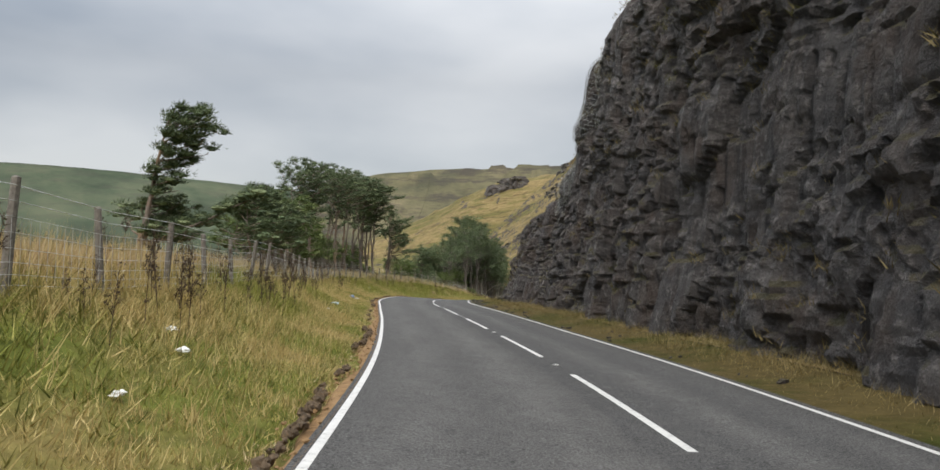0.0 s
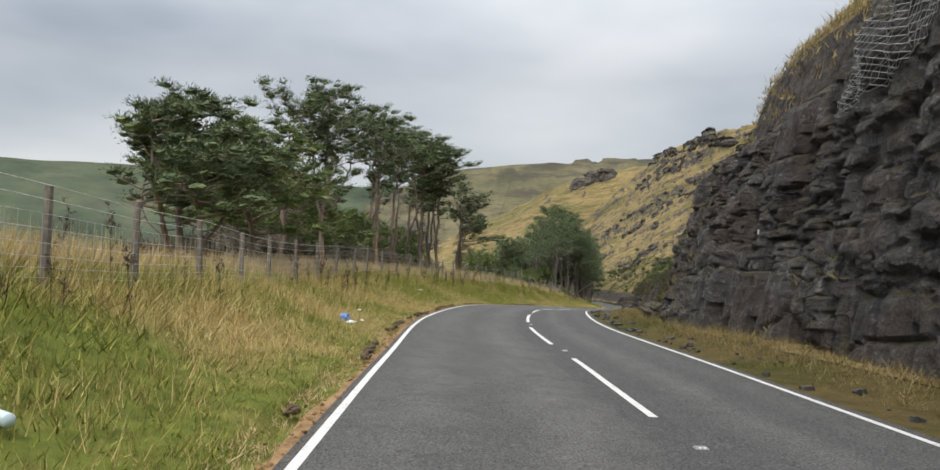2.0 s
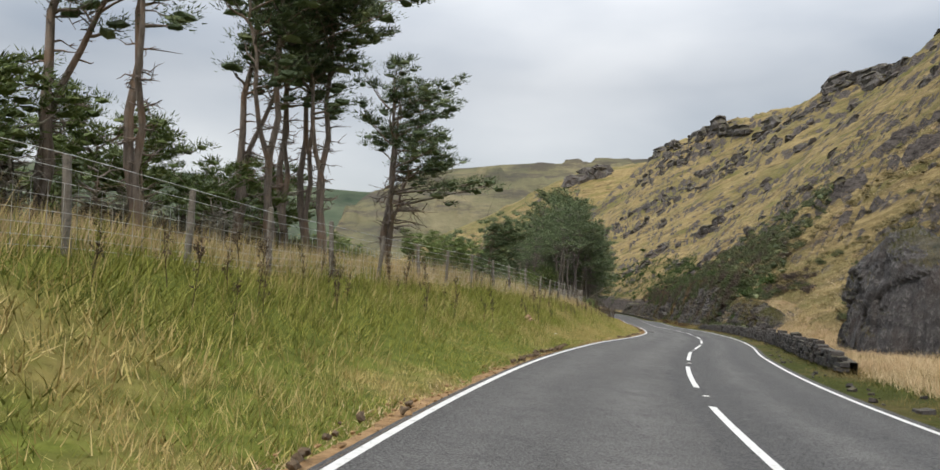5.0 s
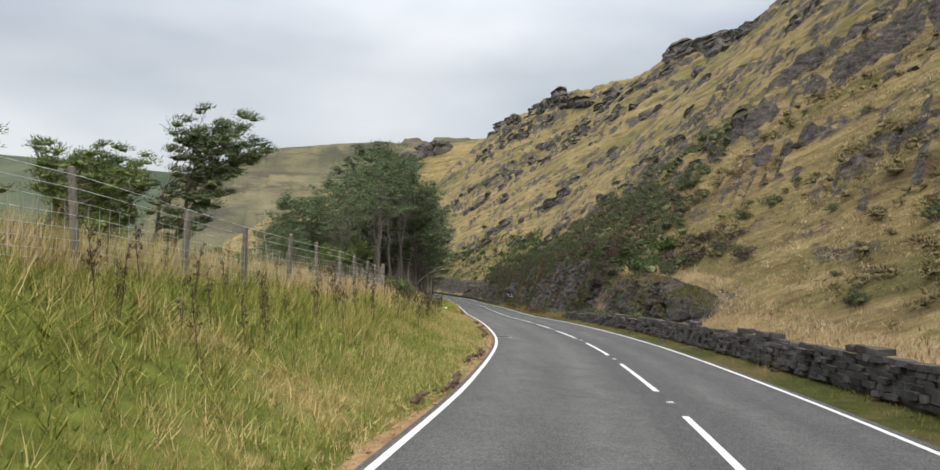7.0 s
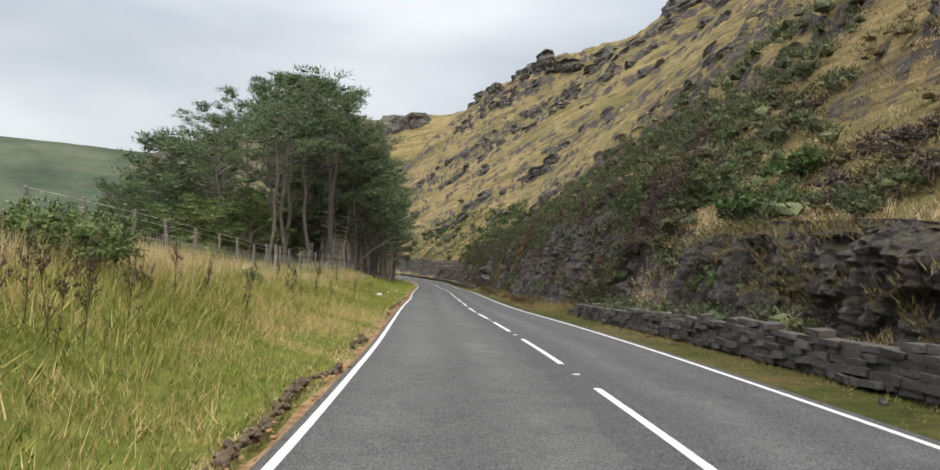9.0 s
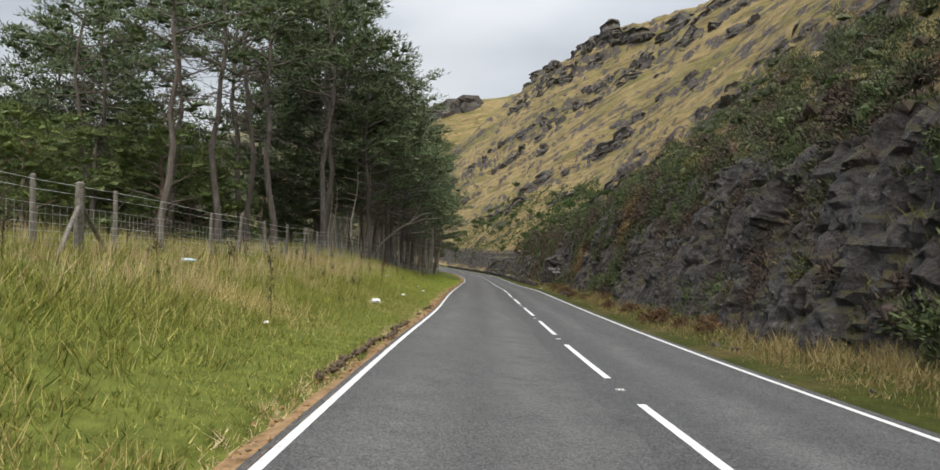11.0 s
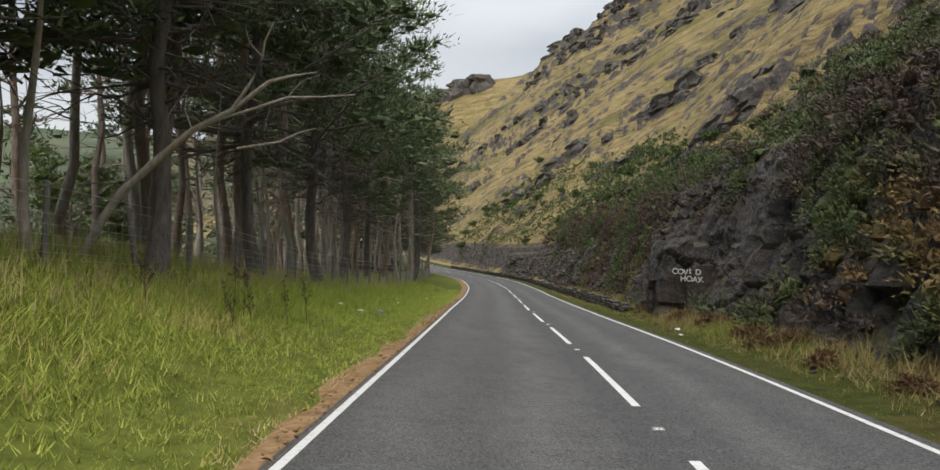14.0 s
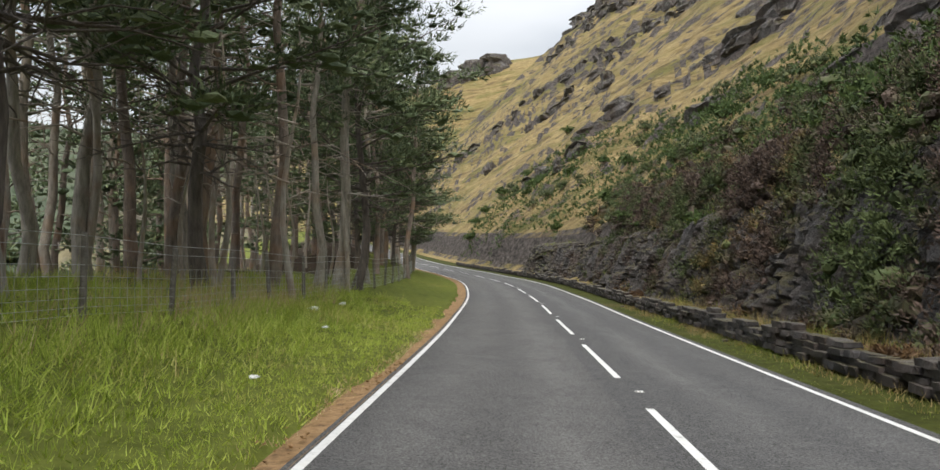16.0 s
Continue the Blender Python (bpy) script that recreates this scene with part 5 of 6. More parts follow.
def clumps(name, label, y, u, z, size, n, leaf, width, material, seed, out=(-0.5, 0.0, 0.85), squash=0.7):
    """Rounded shrubs of uneven size as one mesh: a knobbly body set with leaf sprays; z: metres above the ground's surface, or None to stand on it."""
    rng = np.random.default_rng(seed)
    if z is None:
        c = ground(y, u) + np.array(out) * (size * 0.45)[:, None]
    else:
        x, yy = plan(y, u)
        c = np.stack([x, yy, road_z(y) + 0.15 + z], -1)
    m = len(c)
    radii = np.stack([size, size * rng.uniform(0.9, 1.5, m), size * squash * rng.uniform(0.7, 1.2, m)], -1)
    body = lumps(c, radii * 0.42, rng, 1, 0.25)
    d = rng.normal(size=(m * n, 3)) + np.array(out) * 0.9
    d = unit(d)
    at = np.repeat(c, n, 0) + d * np.repeat(radii, n, 0) * rng.uniform(0.5, 1.05, (m * n, 1))
    way = unit(d + rng.normal(size=d.shape) * 0.5 + [0, 0, 0.35])
    spray = blades(at, way, leaf * rng.uniform(0.5, 1.3, m * n), width * rng.uniform(0.6, 1.4, m * n), rng, d)
    return obj(name, mesh_np(name, *joined([body, spray])), material, label=label, category="shrubs", kind="stuff")


def shrub_belts():
    rng = np.random.default_rng(61)
    # gorse that climbs the slope in a slanting belt
    gy, gu = np.meshgrid(np.arange(136, 228, 1.3), np.arange(5.6, 24, 1.05))
    y, u = gy.ravel() + rng.normal(size=gy.size) * 0.4, gu.ravel() + rng.normal(size=gy.size) * 0.33
    hi = np.interp(y, (136, 142, 150, 160, 175, 200, 228), (7.0, 10.5, 15, 20.5, 20, 17, 16)) + 5.0 * fbm(y / 5, y * 0, 3, 15)
    ok = (u < hi) & (fbm(y / 5, u / 3.5, 3, 44) > -0.14)
    y, u = y[ok], u[ok]
    clumps("gorse_belt", "dense dark-green gorse that climbs the slope", y, u, None, rng.uniform(0.35, 1.0, len(y)) * 0.95, 210, 0.13, 0.05, GORSE, 7)
    # heather along the top of the bank
    y = rng.uniform(147, 282, 1150)
    hi = table(FOOT, y) + np.interp(y, (147, 165, 190, 215, 235, 282), (7, 11, 12.5, 12, 9, 7))
    lo = table(FOOT, y) + 2.2
    u = lo + (hi - lo) * rng.random(len(y)) ** 1.2
    ok = fbm(y / 4, u / 3, 3, 45) > -0.24
    y, u = y[ok], u[ok]
    clumps("upper_shrubs", "brown heather along the top of the bank", y, u, None, rng.uniform(0.3, 1.0, len(y)) ** 1.3 * 0.8 + 0.12, 120, 0.15, 0.054, COVER, 5)
    # low brown and olive scrub scattered over the near slope
    y, u = rng.uniform(92, 150, 1900), 8.0 + 26 * rng.random(1900) ** 1.2
    ok = (fbm(y / 6, u / 4, 4, 46) + 0.5 * fbm(y / 1.8, u / 1.4, 2, 47) > 0.05) & (y + 0.4 * u < 156)
    y, u = y[ok], u[ok]
    clumps("slope_scrub", "low olive and brown scrub scattered over the grassy slope", y, u, None, rng.uniform(0.3, 1.0, len(y)) ** 1.5 * 0.5 + 0.08, 46, 0.17, 0.05, SCRUB, 11, squash=0.5)
    # growth that hangs on the upright rock, with bare rock between
    y, z = rng.uniform(147, 272, 2300), 6.4 * rng.random(2300) ** 0.85
    ok = (fbm(y / 3.4, z / 2.6, 3, 3) + 0.6 * fbm(y / 9, z / 4, 3, 8) + 0.12 * (z - 2.6) / 3 > -0.12) & ((np.abs(y - 213) > 6.5) | (z > 3.6))
    y, z = y[ok], z[ok]
    clumps("bank_shrubs", "dark heather and bracken that cover the rock bank", y, table(FOOT, y) + 0.42 * z + 0.1, z, rng.uniform(0.3, 1.0, len(y)) ** 1.4 * 0.62 + 0.12, 120, 0.14, 0.05, COVER, 3, (-0.85, -0.1, 0.45), 0.85)


shrub_belts()
cover("bracken_belt", "green bracken on the slope above the bend", 226, 330, lambda y: 6.5 + 0 * y, lambda y: np.interp(y, (226, 250, 290, 330), (11, 15, 24, 22)), 7000, 8, 0.3, 0.12, FERN, 9, 1.0, 2.0)
# brushwood under the clump
cover("underwood", "tangled brown brushwood under the pines", 54, 92, lambda y: -19.0 + 0 * y, lambda y: -12.2 + 0 * y, 5200, 8, 0.5, 0.035, WEED_BROWN, 13, 1.7, 1.8, -0.25)

# ---- grass ----
def mat_blade(name, warm, tone=1.0):
    """Grass blades: green to straw in patches, each blade a little different."""
    k = Mat(name, 0.75, 0.2)
    isl = k.island()
    straw = k.ramp(isl, (0.0, (0.26, 0.20, 0.08)), (0.5, (0.46, 0.37, 0.17)), (1.0, (0.62, 0.52, 0.27)))
    green = k.ramp(isl, (0.0, (0.07, 0.09, 0.018)), (0.5, (0.21, 0.24, 0.05)), (1.0, (0.38, 0.385, 0.11)))
    y = k.axis("Y")
    f = k.math("ADD", k.grey(k.noise(0.22, 5, 0.65), 0.35, 0.65, -0.45, 0.45), k.grey(y, 130, 185, warm, warm - 0.42))
    # rank green growth where the verge lies damp
    f = k.math("ADD", f, k.grey(k.math("ABSOLUTE", k.math("SUBTRACT", y, 90)), 4, 34, -0.3, 0))
    f = k.math("ADD", f, k.grey(isl, 0, 1, -0.25, 0.25))
    lush = k.ramp(isl, (0.0, (0.17, 0.25, 0.035)), (0.5, (0.38, 0.49, 0.08)), (1.0, (0.54, 0.62, 0.16)))
    green = k.mix(k.grey(y, 176, 212, 0, 1), green, lush)
    c = k.mix(k.grey(f, 0.25, 0.75), green, straw)
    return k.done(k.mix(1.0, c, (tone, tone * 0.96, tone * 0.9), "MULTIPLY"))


def grass(name, label, y0, y1, u0, u1, count, per, height, width, material, seed, keep=None, lean=0.45, spread=0.07):
    """Tufts of blades over a stretch of the verge, as one mesh."""
    rng = np.random.default_rng(seed)
    y, u = rng.uniform(y0, y1, count), rng.uniform(u0, u1, count)
    if keep:
        ok = rng.random(count) < keep(y, u)
        y, u = y[ok], u[ok]
    h = height(y, u) * rng.uniform(0.6, 1.25, len(y))
    p = ground(y, u)
    P, H = np.repeat(p, per, 0), np.repeat(h, per)
    n = len(P)
    d = rng.normal(size=(n, 3)) * lean
    d[:, 2] = 1
    d[:, 0] += 0.12
    d /= np.linalg.norm(d, axis=1)[:, None]
    P = P + np.stack([rng.normal(size=n) * spread, rng.normal(size=n) * spread, np.full(n, -0.03)], -1)
    v, f = blades(P, d, H * rng.uniform(0.55, 1.1, n), width * rng.uniform(0.6, 1.4, n), rng)
    return obj(name, mesh_np(name, v, f), material, label=label, category="grass", kind="stuff")


# the last one's low tone paints in the shade below the rock
BLADE, STRAW_BLADE, HILL_BLADE, SHADED_BLADE = mat_blade("verge_grass", 0.40), mat_blade("straw_grass", 0.85), mat_blade("tussock_grass", 0.95, 0.62), mat_blade("shaded_grass", 0.7, 0.48)

def mat_hay():
    k = Mat("pale_hay", 0.8, 0.15)
    c = k.ramp(k.island(), (0.0, (0.36, 0.26, 0.14)), (0.5, (0.56, 0.44, 0.26)), (1.0, (0.74, 0.62, 0.42)))
    return k.done(k.mix(k.grey(k.noise(0.3, 3), 0.4, 0.6, 0, 0.5), c, (0.46, 0.31, 0.19)))


HAY = mat_hay()
RUSTY_BLADE = mat_blade("rusty_grass", 1.1, 0.52)


def tall(y, u):
    """How tall the verge grass stands: mown at the road's edge, rank towards the fence."""
    d = -u
    return 0.13 + 0.34 * smooth((d - 4.4) / 3.0) * (0.75 + 0.7 * (fbm(y / 4, u / 3, 3, 77) + 0.3))


grass("verge_grass", "rank verge grass, green below and straw-coloured above", 2, 246, -13.5, -4.05, 34000, 7, tall, 0.018, BLADE, 1, lean=0.6)
grass("near_grass", "fine thick grass on the lower verge", 2, 240, -8.2, -4.05, 28000, 8, lambda y, u: 0.9 * tall(y, u), 0.0105, BLADE, 21, lean=0.75, spread=0.12)
grass("dry_edge_grass", "pale dry grass along the edge of the road", 2, 150, -5.6, -3.9, 9000, 8, lambda y, u: 0.2 + 0.12 * smooth((-u - 4.1) / 0.8), 0.009, STRAW_BLADE, 22, lean=0.42, spread=0.1,
      keep=lambda y, u: np.clip(0.55 + 2.5 * fbm(y / 7, u / 2, 3, 57), 0.05, 1) * (1 - smooth((np.abs(y - 80) - 8) / -8)))
grass("fence_grass", "tall pale hay standing along the fence", 2, 150, -14.5, -8.2, 26000, 8, lambda y, u: 0.62 + 0.25 * fbm(y / 3, u / 3, 3, 58), 0.011, HAY, 23, lean=0.3, spread=0.1,
      keep=lambda y, u: np.clip(0.8 + 2.0 * fbm(y / 6, u / 4, 3, 59), 0.2, 1))
grass("seed_grass", "tall dry seeding grass along the fence", 2, 246, -15, -5.5, 18000, 7, lambda y, u: 0.35 + 0.5 * smooth((-u - 5) / 5) * (1.0 - 0.25 * smooth((y - 150) / 20)), 0.014, STRAW_BLADE, 2,
      keep=lambda y, u: np.clip(0.75 + 2.2 * fbm(y / 6, u / 4, 3, 55), 0.15, 1) * (1.0 - 0.6 * smooth((y - 140) / 25)), lean=0.28)
grass("kerb_grass", "short yellow grass at the road's edge", 2, 246, -4.9, -3.78, 9000, 8, lambda y, u: 0.1 + 0 * y, 0.013, BLADE, 3, keep=lambda y, u: np.where(-u > 3.9 + 0.3 * smooth((y - 165) / 25), 1.0, 0.15), lean=0.8)
grass("overhang_grass", "pale dry grass that hangs over the torn turf", 2, 240, -4.15, -3.8, 7500, 9, lambda y, u: 0.15 + 0 * y, 0.011, HAY, 25, lean=0.9, spread=0.09, keep=lambda y, u: np.clip(0.6 + 2.5 * fbm(y / 2, u * 0, 3, 61), 0.05, 1))
grass("wood_hay", "straw-coloured seeding grass along the fence of the wood", 150, 244, -11.5, -7.2, 6000, 7, lambda y, u: 0.55 + 0 * y, 0.011, HAY, 26, lean=0.3, spread=0.1, keep=lambda y, u: np.clip(0.5 + 2.0 * fbm(y / 5, u / 3, 3, 62), 0.05, 1) * smooth((-u - 6.8) / 1.6))
grass("bank_grass", "yellow and rusty grass on the verge below the rock", 2, 246, 2.75, 6.4, 20000, 7, lambda y, u: 0.06 + 0.34 * smooth((u - 2.9) / 1.8) * (0.8 + fbm(y / 2, u, 3, 65)), 0.013, SHADED_BLADE, 4, lean=0.7, spread=0.12)
grass("rust_grass", "dry rusty grass at the foot of the dark bank", 150, 250, 3.2, 5.6, 5200, 8, lambda y, u: 0.15 + 0.4 * smooth((u - 3.2) / 1.4), 0.018, RUSTY_BLADE, 24, lean=0.5)
grass("strip_grass", "tall straw-coloured grass behind the low wall", 80, 152, 4.25, 8.4, 13000, 8, lambda y, u: 0.36 + 0.2 * fbm(y / 3, u / 2, 3, 64), 0.013, HAY, 14, lean=0.5, spread=0.12)
grass("hill_tussocks", "straw-coloured tussock grass on the hillside", 84, 235, 7.5, 50, 16000, 8, lambda y, u: 0.26 + 0.006 * u, 0.026, HILL_BLADE, 5, lean=0.6, spread=0.25,
      keep=lambda y, u: np.clip(1.2 - u / 60, 0.2, 1))
grass("slope_tussocks", "thick straw-coloured tussocks on the near slope", 92, 152, 7.5, 32, 9000, 10, lambda y, u: 0.34 + 0.3 * fbm(y / 2, u / 2, 3, 66), 0.022, HAY, 27, lean=0.7, spread=0.16, keep=lambda y, u: np.clip(0.35 + 2.5 * fbm(y / 3, u / 2, 3, 67), 0, 1))
grass("dark_tussocks", "dark olive rushes and old grass on the near slope", 92, 152, 7.5, 32, 9000, 10, lambda y, u: 0.3 + 0.2 * fbm(y / 2, u / 2, 3, 68), 0.03, SCRUB, 28, lean=0.7, spread=0.2, keep=lambda y, u: np.clip(0.25 + 3.0 * fbm(y / 4, u / 2.5, 4, 69), 0, 1))
grass("ledge_grass", "tufts of yellow grass on the ledges of the cutting", 0, 100, 8.6, 16, 4500, 9, lambda y, u: 0.4 + 0 * y, 0.035, HILL_BLADE, 6, lean=0.5, spread=0.15)


def ledge_tufts():
    """Grass that has rooted on the ledges of the rock faces."""
    rng = np.random.default_rng(12)
    for name, p in LEDGES:
        m = min(len(p), {"cliff": 3600, "rock_bank": 900, "rock_ledge": 900}.get(name, 260))
        c = p[rng.choice(len(p), m, replace=False)]
        c = c[(fbm(c[:, 1] / 5, c[:, 2] / 3, 3, 9) > -0.06)]
        P = np.repeat(c, 12, 0)
        d = rng.normal(size=P.shape) * 0.5
        d[:, 2] = 0.75
        d[:, 0] -= 0.35
        d /= np.linalg.norm(d, axis=1)[:, None]
        v, f = blades(P + rng.normal(size=P.shape) * 0.09, d, rng.uniform(0.12, 0.36, len(P)), 0.02 * rng.uniform(0.6, 1.5, len(P)), rng)
        obj("ledge_tufts", mesh_np("ledge_tufts", v, f), LEDGE_BLADE, label="tufts of yellow grass rooted on the rock ledges", category="grass", kind="stuff")


LEDGE_BLADE = mat_blade("ledge_grass", 0.7, 0.42)
ledge_tufts()

# ---- soil strip along the left edge of the road ----
def soil_strip():
    ys = np.arange(-20, 330, 0.5)
    edge = 0.25 + 0.16 * smooth((ys - 160) / 25) + 0.12 * smooth((ys - 190) / 10) + 0.3 * np.exp(-(((ys - 80) / 9) ** 2)) + 0.30 * (vnoise(ys / 1.3, ys * 0, 5) - 0.4) + 0.3 * (vnoise(ys / 11, ys * 0, 6) - 0.5)
    t = np.linspace(0, 1, 4)
    Y, T = np.meshgrid(ys, t, indexing="ij")
    U = -3.56 - T * edge[:, None]
    p = ground(Y, U)
    lip = np.array([0.04, 0.055, 0.055, -0.04])[None, :]
    p[..., 2] = np.maximum(p[..., 2] + lip, 0 * p[..., 2] - 99)
    p[:, 0, 2] = road_z(ys) + crown(np.full(len(ys), -3.56)) + 0.003
    obj("soil_strip", mesh_np("soil_strip", p, grid_faces(len(ys), 4)), SOIL, label="crumbling strip of bare brown soil at the road's edge", category="soil", kind="structure", shade=True)


soil_strip()


def clods():
    """Clods and grit that have fallen from the torn turf on to the soil."""
    rng = np.random.default_rng(76)
    n = 2600
    y, size = rng.uniform(2, 230, n), rng.uniform(0.2, 1.0, n) ** 2.5 * 0.032 + 0.006
    x, yy = plan(y, -3.60 - np.abs(rng.normal(size=n)) * 0.16)
    z = road_z(y) + crown(np.full(n, -3.6)) + 0.02
    v, f = lumps(np.stack([x, yy, z], -1), np.stack([size, size * 1.2, size * 0.6], -1), rng, 1, 0.25)
    obj("grit", mesh_np("grit", v, f), SOIL, label="crumbs of brown soil scattered on the bare strip", category="soil", kind="stuff")
    # dark torn roots below the edge of the grass, in broken runs
    n = 5200
    y = rng.uniform(1, 175, n)
    ok = (fbm(y / 2.4, y * 0, 3, 71) > -0.03) & (rng.random(n) < np.interp(y, (0, 60, 72, 88, 130, 150, 164, 175), (1, 1, 0.15, 0.9, 0.9, 0.4, 1, 0.2)))
    y = y[ok]
    n = len(y)
    size = rng.uniform(0.02, 0.055, n)
    x, yy = plan(y, -3.86 - 0.3 * (vnoise(y / 1.1, y * 0, 72) - 0.5) - 0.03 * rng.normal(size=n))
    v, f = lumps(np.stack([x, yy, road_z(y) + crown(np.full(n, -3.6)) + rng.uniform(0.0, 0.06, n)], -1), np.stack([size * 0.8, size * 1.5, size * 0.8], -1), rng, 1, 0.3)
    obj("torn_turf", mesh_np("torn_turf", v, f), PEAT, label="dark torn turf and roots along the road's edge", category="turf", kind="stuff")


PEAT = mat_plain("torn_turf", (0.10, 0.07, 0.042), 0.95, 0.0, 0.6, 14)
clods()


# ---- road studs and the gully ----
def road_stud():
    bm = bmesh.new()
    for x0, x1, y0, y1, z0, z1, in0 in ((-0.075, 0.075, -0.06, 0.06, -0.01, 0.018, 0.02),):
        a = [bm.verts.new(c) for c in ((x0, y0, z0), (x1, y0, z0), (x1, y1, z0), (x0, y1, z0))]
        b = [bm.verts.new(c) for c in ((x0 + in0, y0 + in0, z1), (x1 - in0, y0 + in0, z1), (x1 - in0, y1 - in0, z1), (x0 + in0, y1 - in0, z1))]
        bm.faces.new(b)
        for i in range(4):
            bm.faces.new((a[i], a[(i + 1) % 4], b[(i + 1) % 4], b[i]))
    me = bpy.data.meshes.new("casing")
    bm.to_mesh(me)
    bm.free()
    top = tagged(new("road_stud"), "worn metal road stud in the gap of the centre line", "road stud", "road studs")
    obj("casing", me, STUD, top)
    for s in (-1, 1):
        bm = bmesh.new()
        bmesh.ops.create_cube(bm, size=1.0, matrix=Matrix.Translation((0.022 * s, -0.045, 0.013)) @ Matrix.Diagonal((0.026, 0.02, 0.016, 1)))
        part("reflector", bm, WHITE_PLASTIC, top)
    return top


STUD = mat_plain("worn_steel", (0.30, 0.30, 0.29), 0.5, 0.6)
WHITE_PLASTIC = mat_plain("white_plastic", (0.78, 0.79, 0.78), 0.4, 0.0, 0.08)
BLUE_PLASTIC = mat_plain("blue_plastic", (0.16, 0.30, 0.62), 0.4, 0.0, 0.3)
BROWN_CARD = mat_plain("soggy_card", (0.36, 0.22, 0.15), 0.8)
CLEAR_PLASTIC = mat_plain("clear_bottle", (0.55, 0.68, 0.74), 0.2, 0.0, 0.2)
WOOD = mat_plain("weathered_post", (0.18, 0.162, 0.14), 0.9, 0.0, 0.45, 14)
WIRE = mat_plain("galvanised_wire", (0.52, 0.53, 0.53), 0.45, 0.7, 0.15)
IRON = mat_plain("cast_iron", (0.16, 0.155, 0.15), 0.6, 0.5)


def at_road(y, u, up=0.0):
    x, yy = plan(y, u)
    s = math.atan2(float(along(y + 1, 1) - along(y - 1, 1)), 2.0)
    g = math.atan2(float(road_z(y + 1) - road_z(y - 1)), 2.0)
    return Matrix.Translation((float(x), float(yy), float(road_z(y) + crown(np.array(u))) + up)) @ Matrix.Rotation(-s, 4, "Z") @ Matrix.Rotation(g, 4, "X")


def studs():
    first = road_stud()
    gaps = [(a + (b - a) * 0.665 + b) / 2 for a, b in zip(DASHES, DASHES[1:]) if 0 < b < 330]
    first.matrix_world = at_road(gaps[0], 0.0)
    for y in gaps[1:]:
        copy_thing(first, at_road(y, 0.0))


studs()


def gully():
    """A cast-iron drain cover at the left edge line."""
    top = tagged(new("drain_cover"), "cast-iron drain grating set at the road's edge", "drain")
    bm = bmesh.new()
    for x0, x1, y0, y1 in ((-0.28, -0.23, -0.25, 0.25), (0.23, 0.28, -0.25, 0.25), (-0.23, 0.23, -0.25, -0.2), (-0.23, 0.23, 0.2, 0.25)):
        bmesh.ops.create_cube(bm, size=1.0, matrix=Matrix.Translation(((x0 + x1) / 2, (y0 + y1) / 2, 0.004)) @ Matrix.Diagonal((x1 - x0, y1 - y0, 0.03, 1)))
    part("frame", bm, IRON, top)
    for i in range(6):
        bm = bmesh.new()
        bmesh.ops.create_cube(bm, size=1.0, matrix=Matrix.Translation((-0.19 + i * 0.076, 0, 0.003)) @ Matrix.Diagonal((0.035, 0.4, 0.024, 1)))
        part("bar", bm, IRON, top)
    top.matrix_world = at_road(122.6, -3.2, 0.008)
    slab("repair_patch", 122.2, 123.0, -3.44, -2.82, 0.003, PATCH, 0.4, road, label="pale concrete patch round the drain")


PATCH = mat_plain("pale_concrete", (0.24, 0.235, 0.22), 0.85)
gully()


# ---- fence ----
def fence(name, y0, y1, line, label, tall=1.25, wire=1.0):
    """Timber posts with a top wire and stock netting."""
    r = random.Random(int(y0))
    me = mesh_np("post", *tube([(0, 0, -0.3), (0.004, 0, 0.3), (0, 0.004, 0.8), (0, 0, tall - 0.02), (0, 0, tall)], (0.062, 0.06, 0.056, 0.053, 0.02), 8))
    me.materials.append(WOOD)
    top = tagged(new(name), label, "fence")
    ys = np.arange(y0, y1, 2.9)
    tops = []
    for k, y in enumerate(ys):
        y = y + r.uniform(-0.25, 0.25)
        p = ground(y, line(y))
        ob = new("post", me)
        ob.parent = top
        ob.matrix_world = Matrix.Translation(p) @ Matrix.Rotation(r.gauss(0, 0.045), 4, "X") @ Matrix.Rotation(r.gauss(0, 0.045), 4, "Y") @ Matrix.Rotation(r.random() * 6, 4, "Z") @ Matrix.Diagonal((1, 1, r.uniform(0.92, 1.08), 1))
        tops.append(p)
    base = np.array(tops)
    off = np.array([0.06, 0, 0])
    obj("top_wire", mesh_np("top_wire", *tube(base + off + [0, 0, tall - 0.06], np.full(len(base), 0.0045 * wire), 4)), WIRE, top)
    obj("middle_wire", mesh_np("middle_wire", *tube(base + off + [0, 0, tall - 0.24], np.full(len(base), 0.004 * wire), 4)), WIRE, top)
    net = [tube(base + off + [0, 0, h], np.full(len(base), 0.0032 * wire), 3) for h in (0.1, 0.22, 0.36, 0.52, 0.70, 0.88)]
    n = int((y1 - y0) / 0.24)
    t = np.linspace(0, len(base) - 1.001, n)
    i = t.astype(int)
    q = base[i] + (base[i + 1] - base[i]) * (t - i)[:, None] + off
    net += [tube([a + [0, 0, 0.08], a + [0, 0, 0.89]], (0.0028 * wire, 0.0028 * wire), 3) for a in q]
    obj("stock_netting", mesh_np("stock_netting", *joined(net)), WIRE, top, label="square stock netting", kind="stuff")
    return top


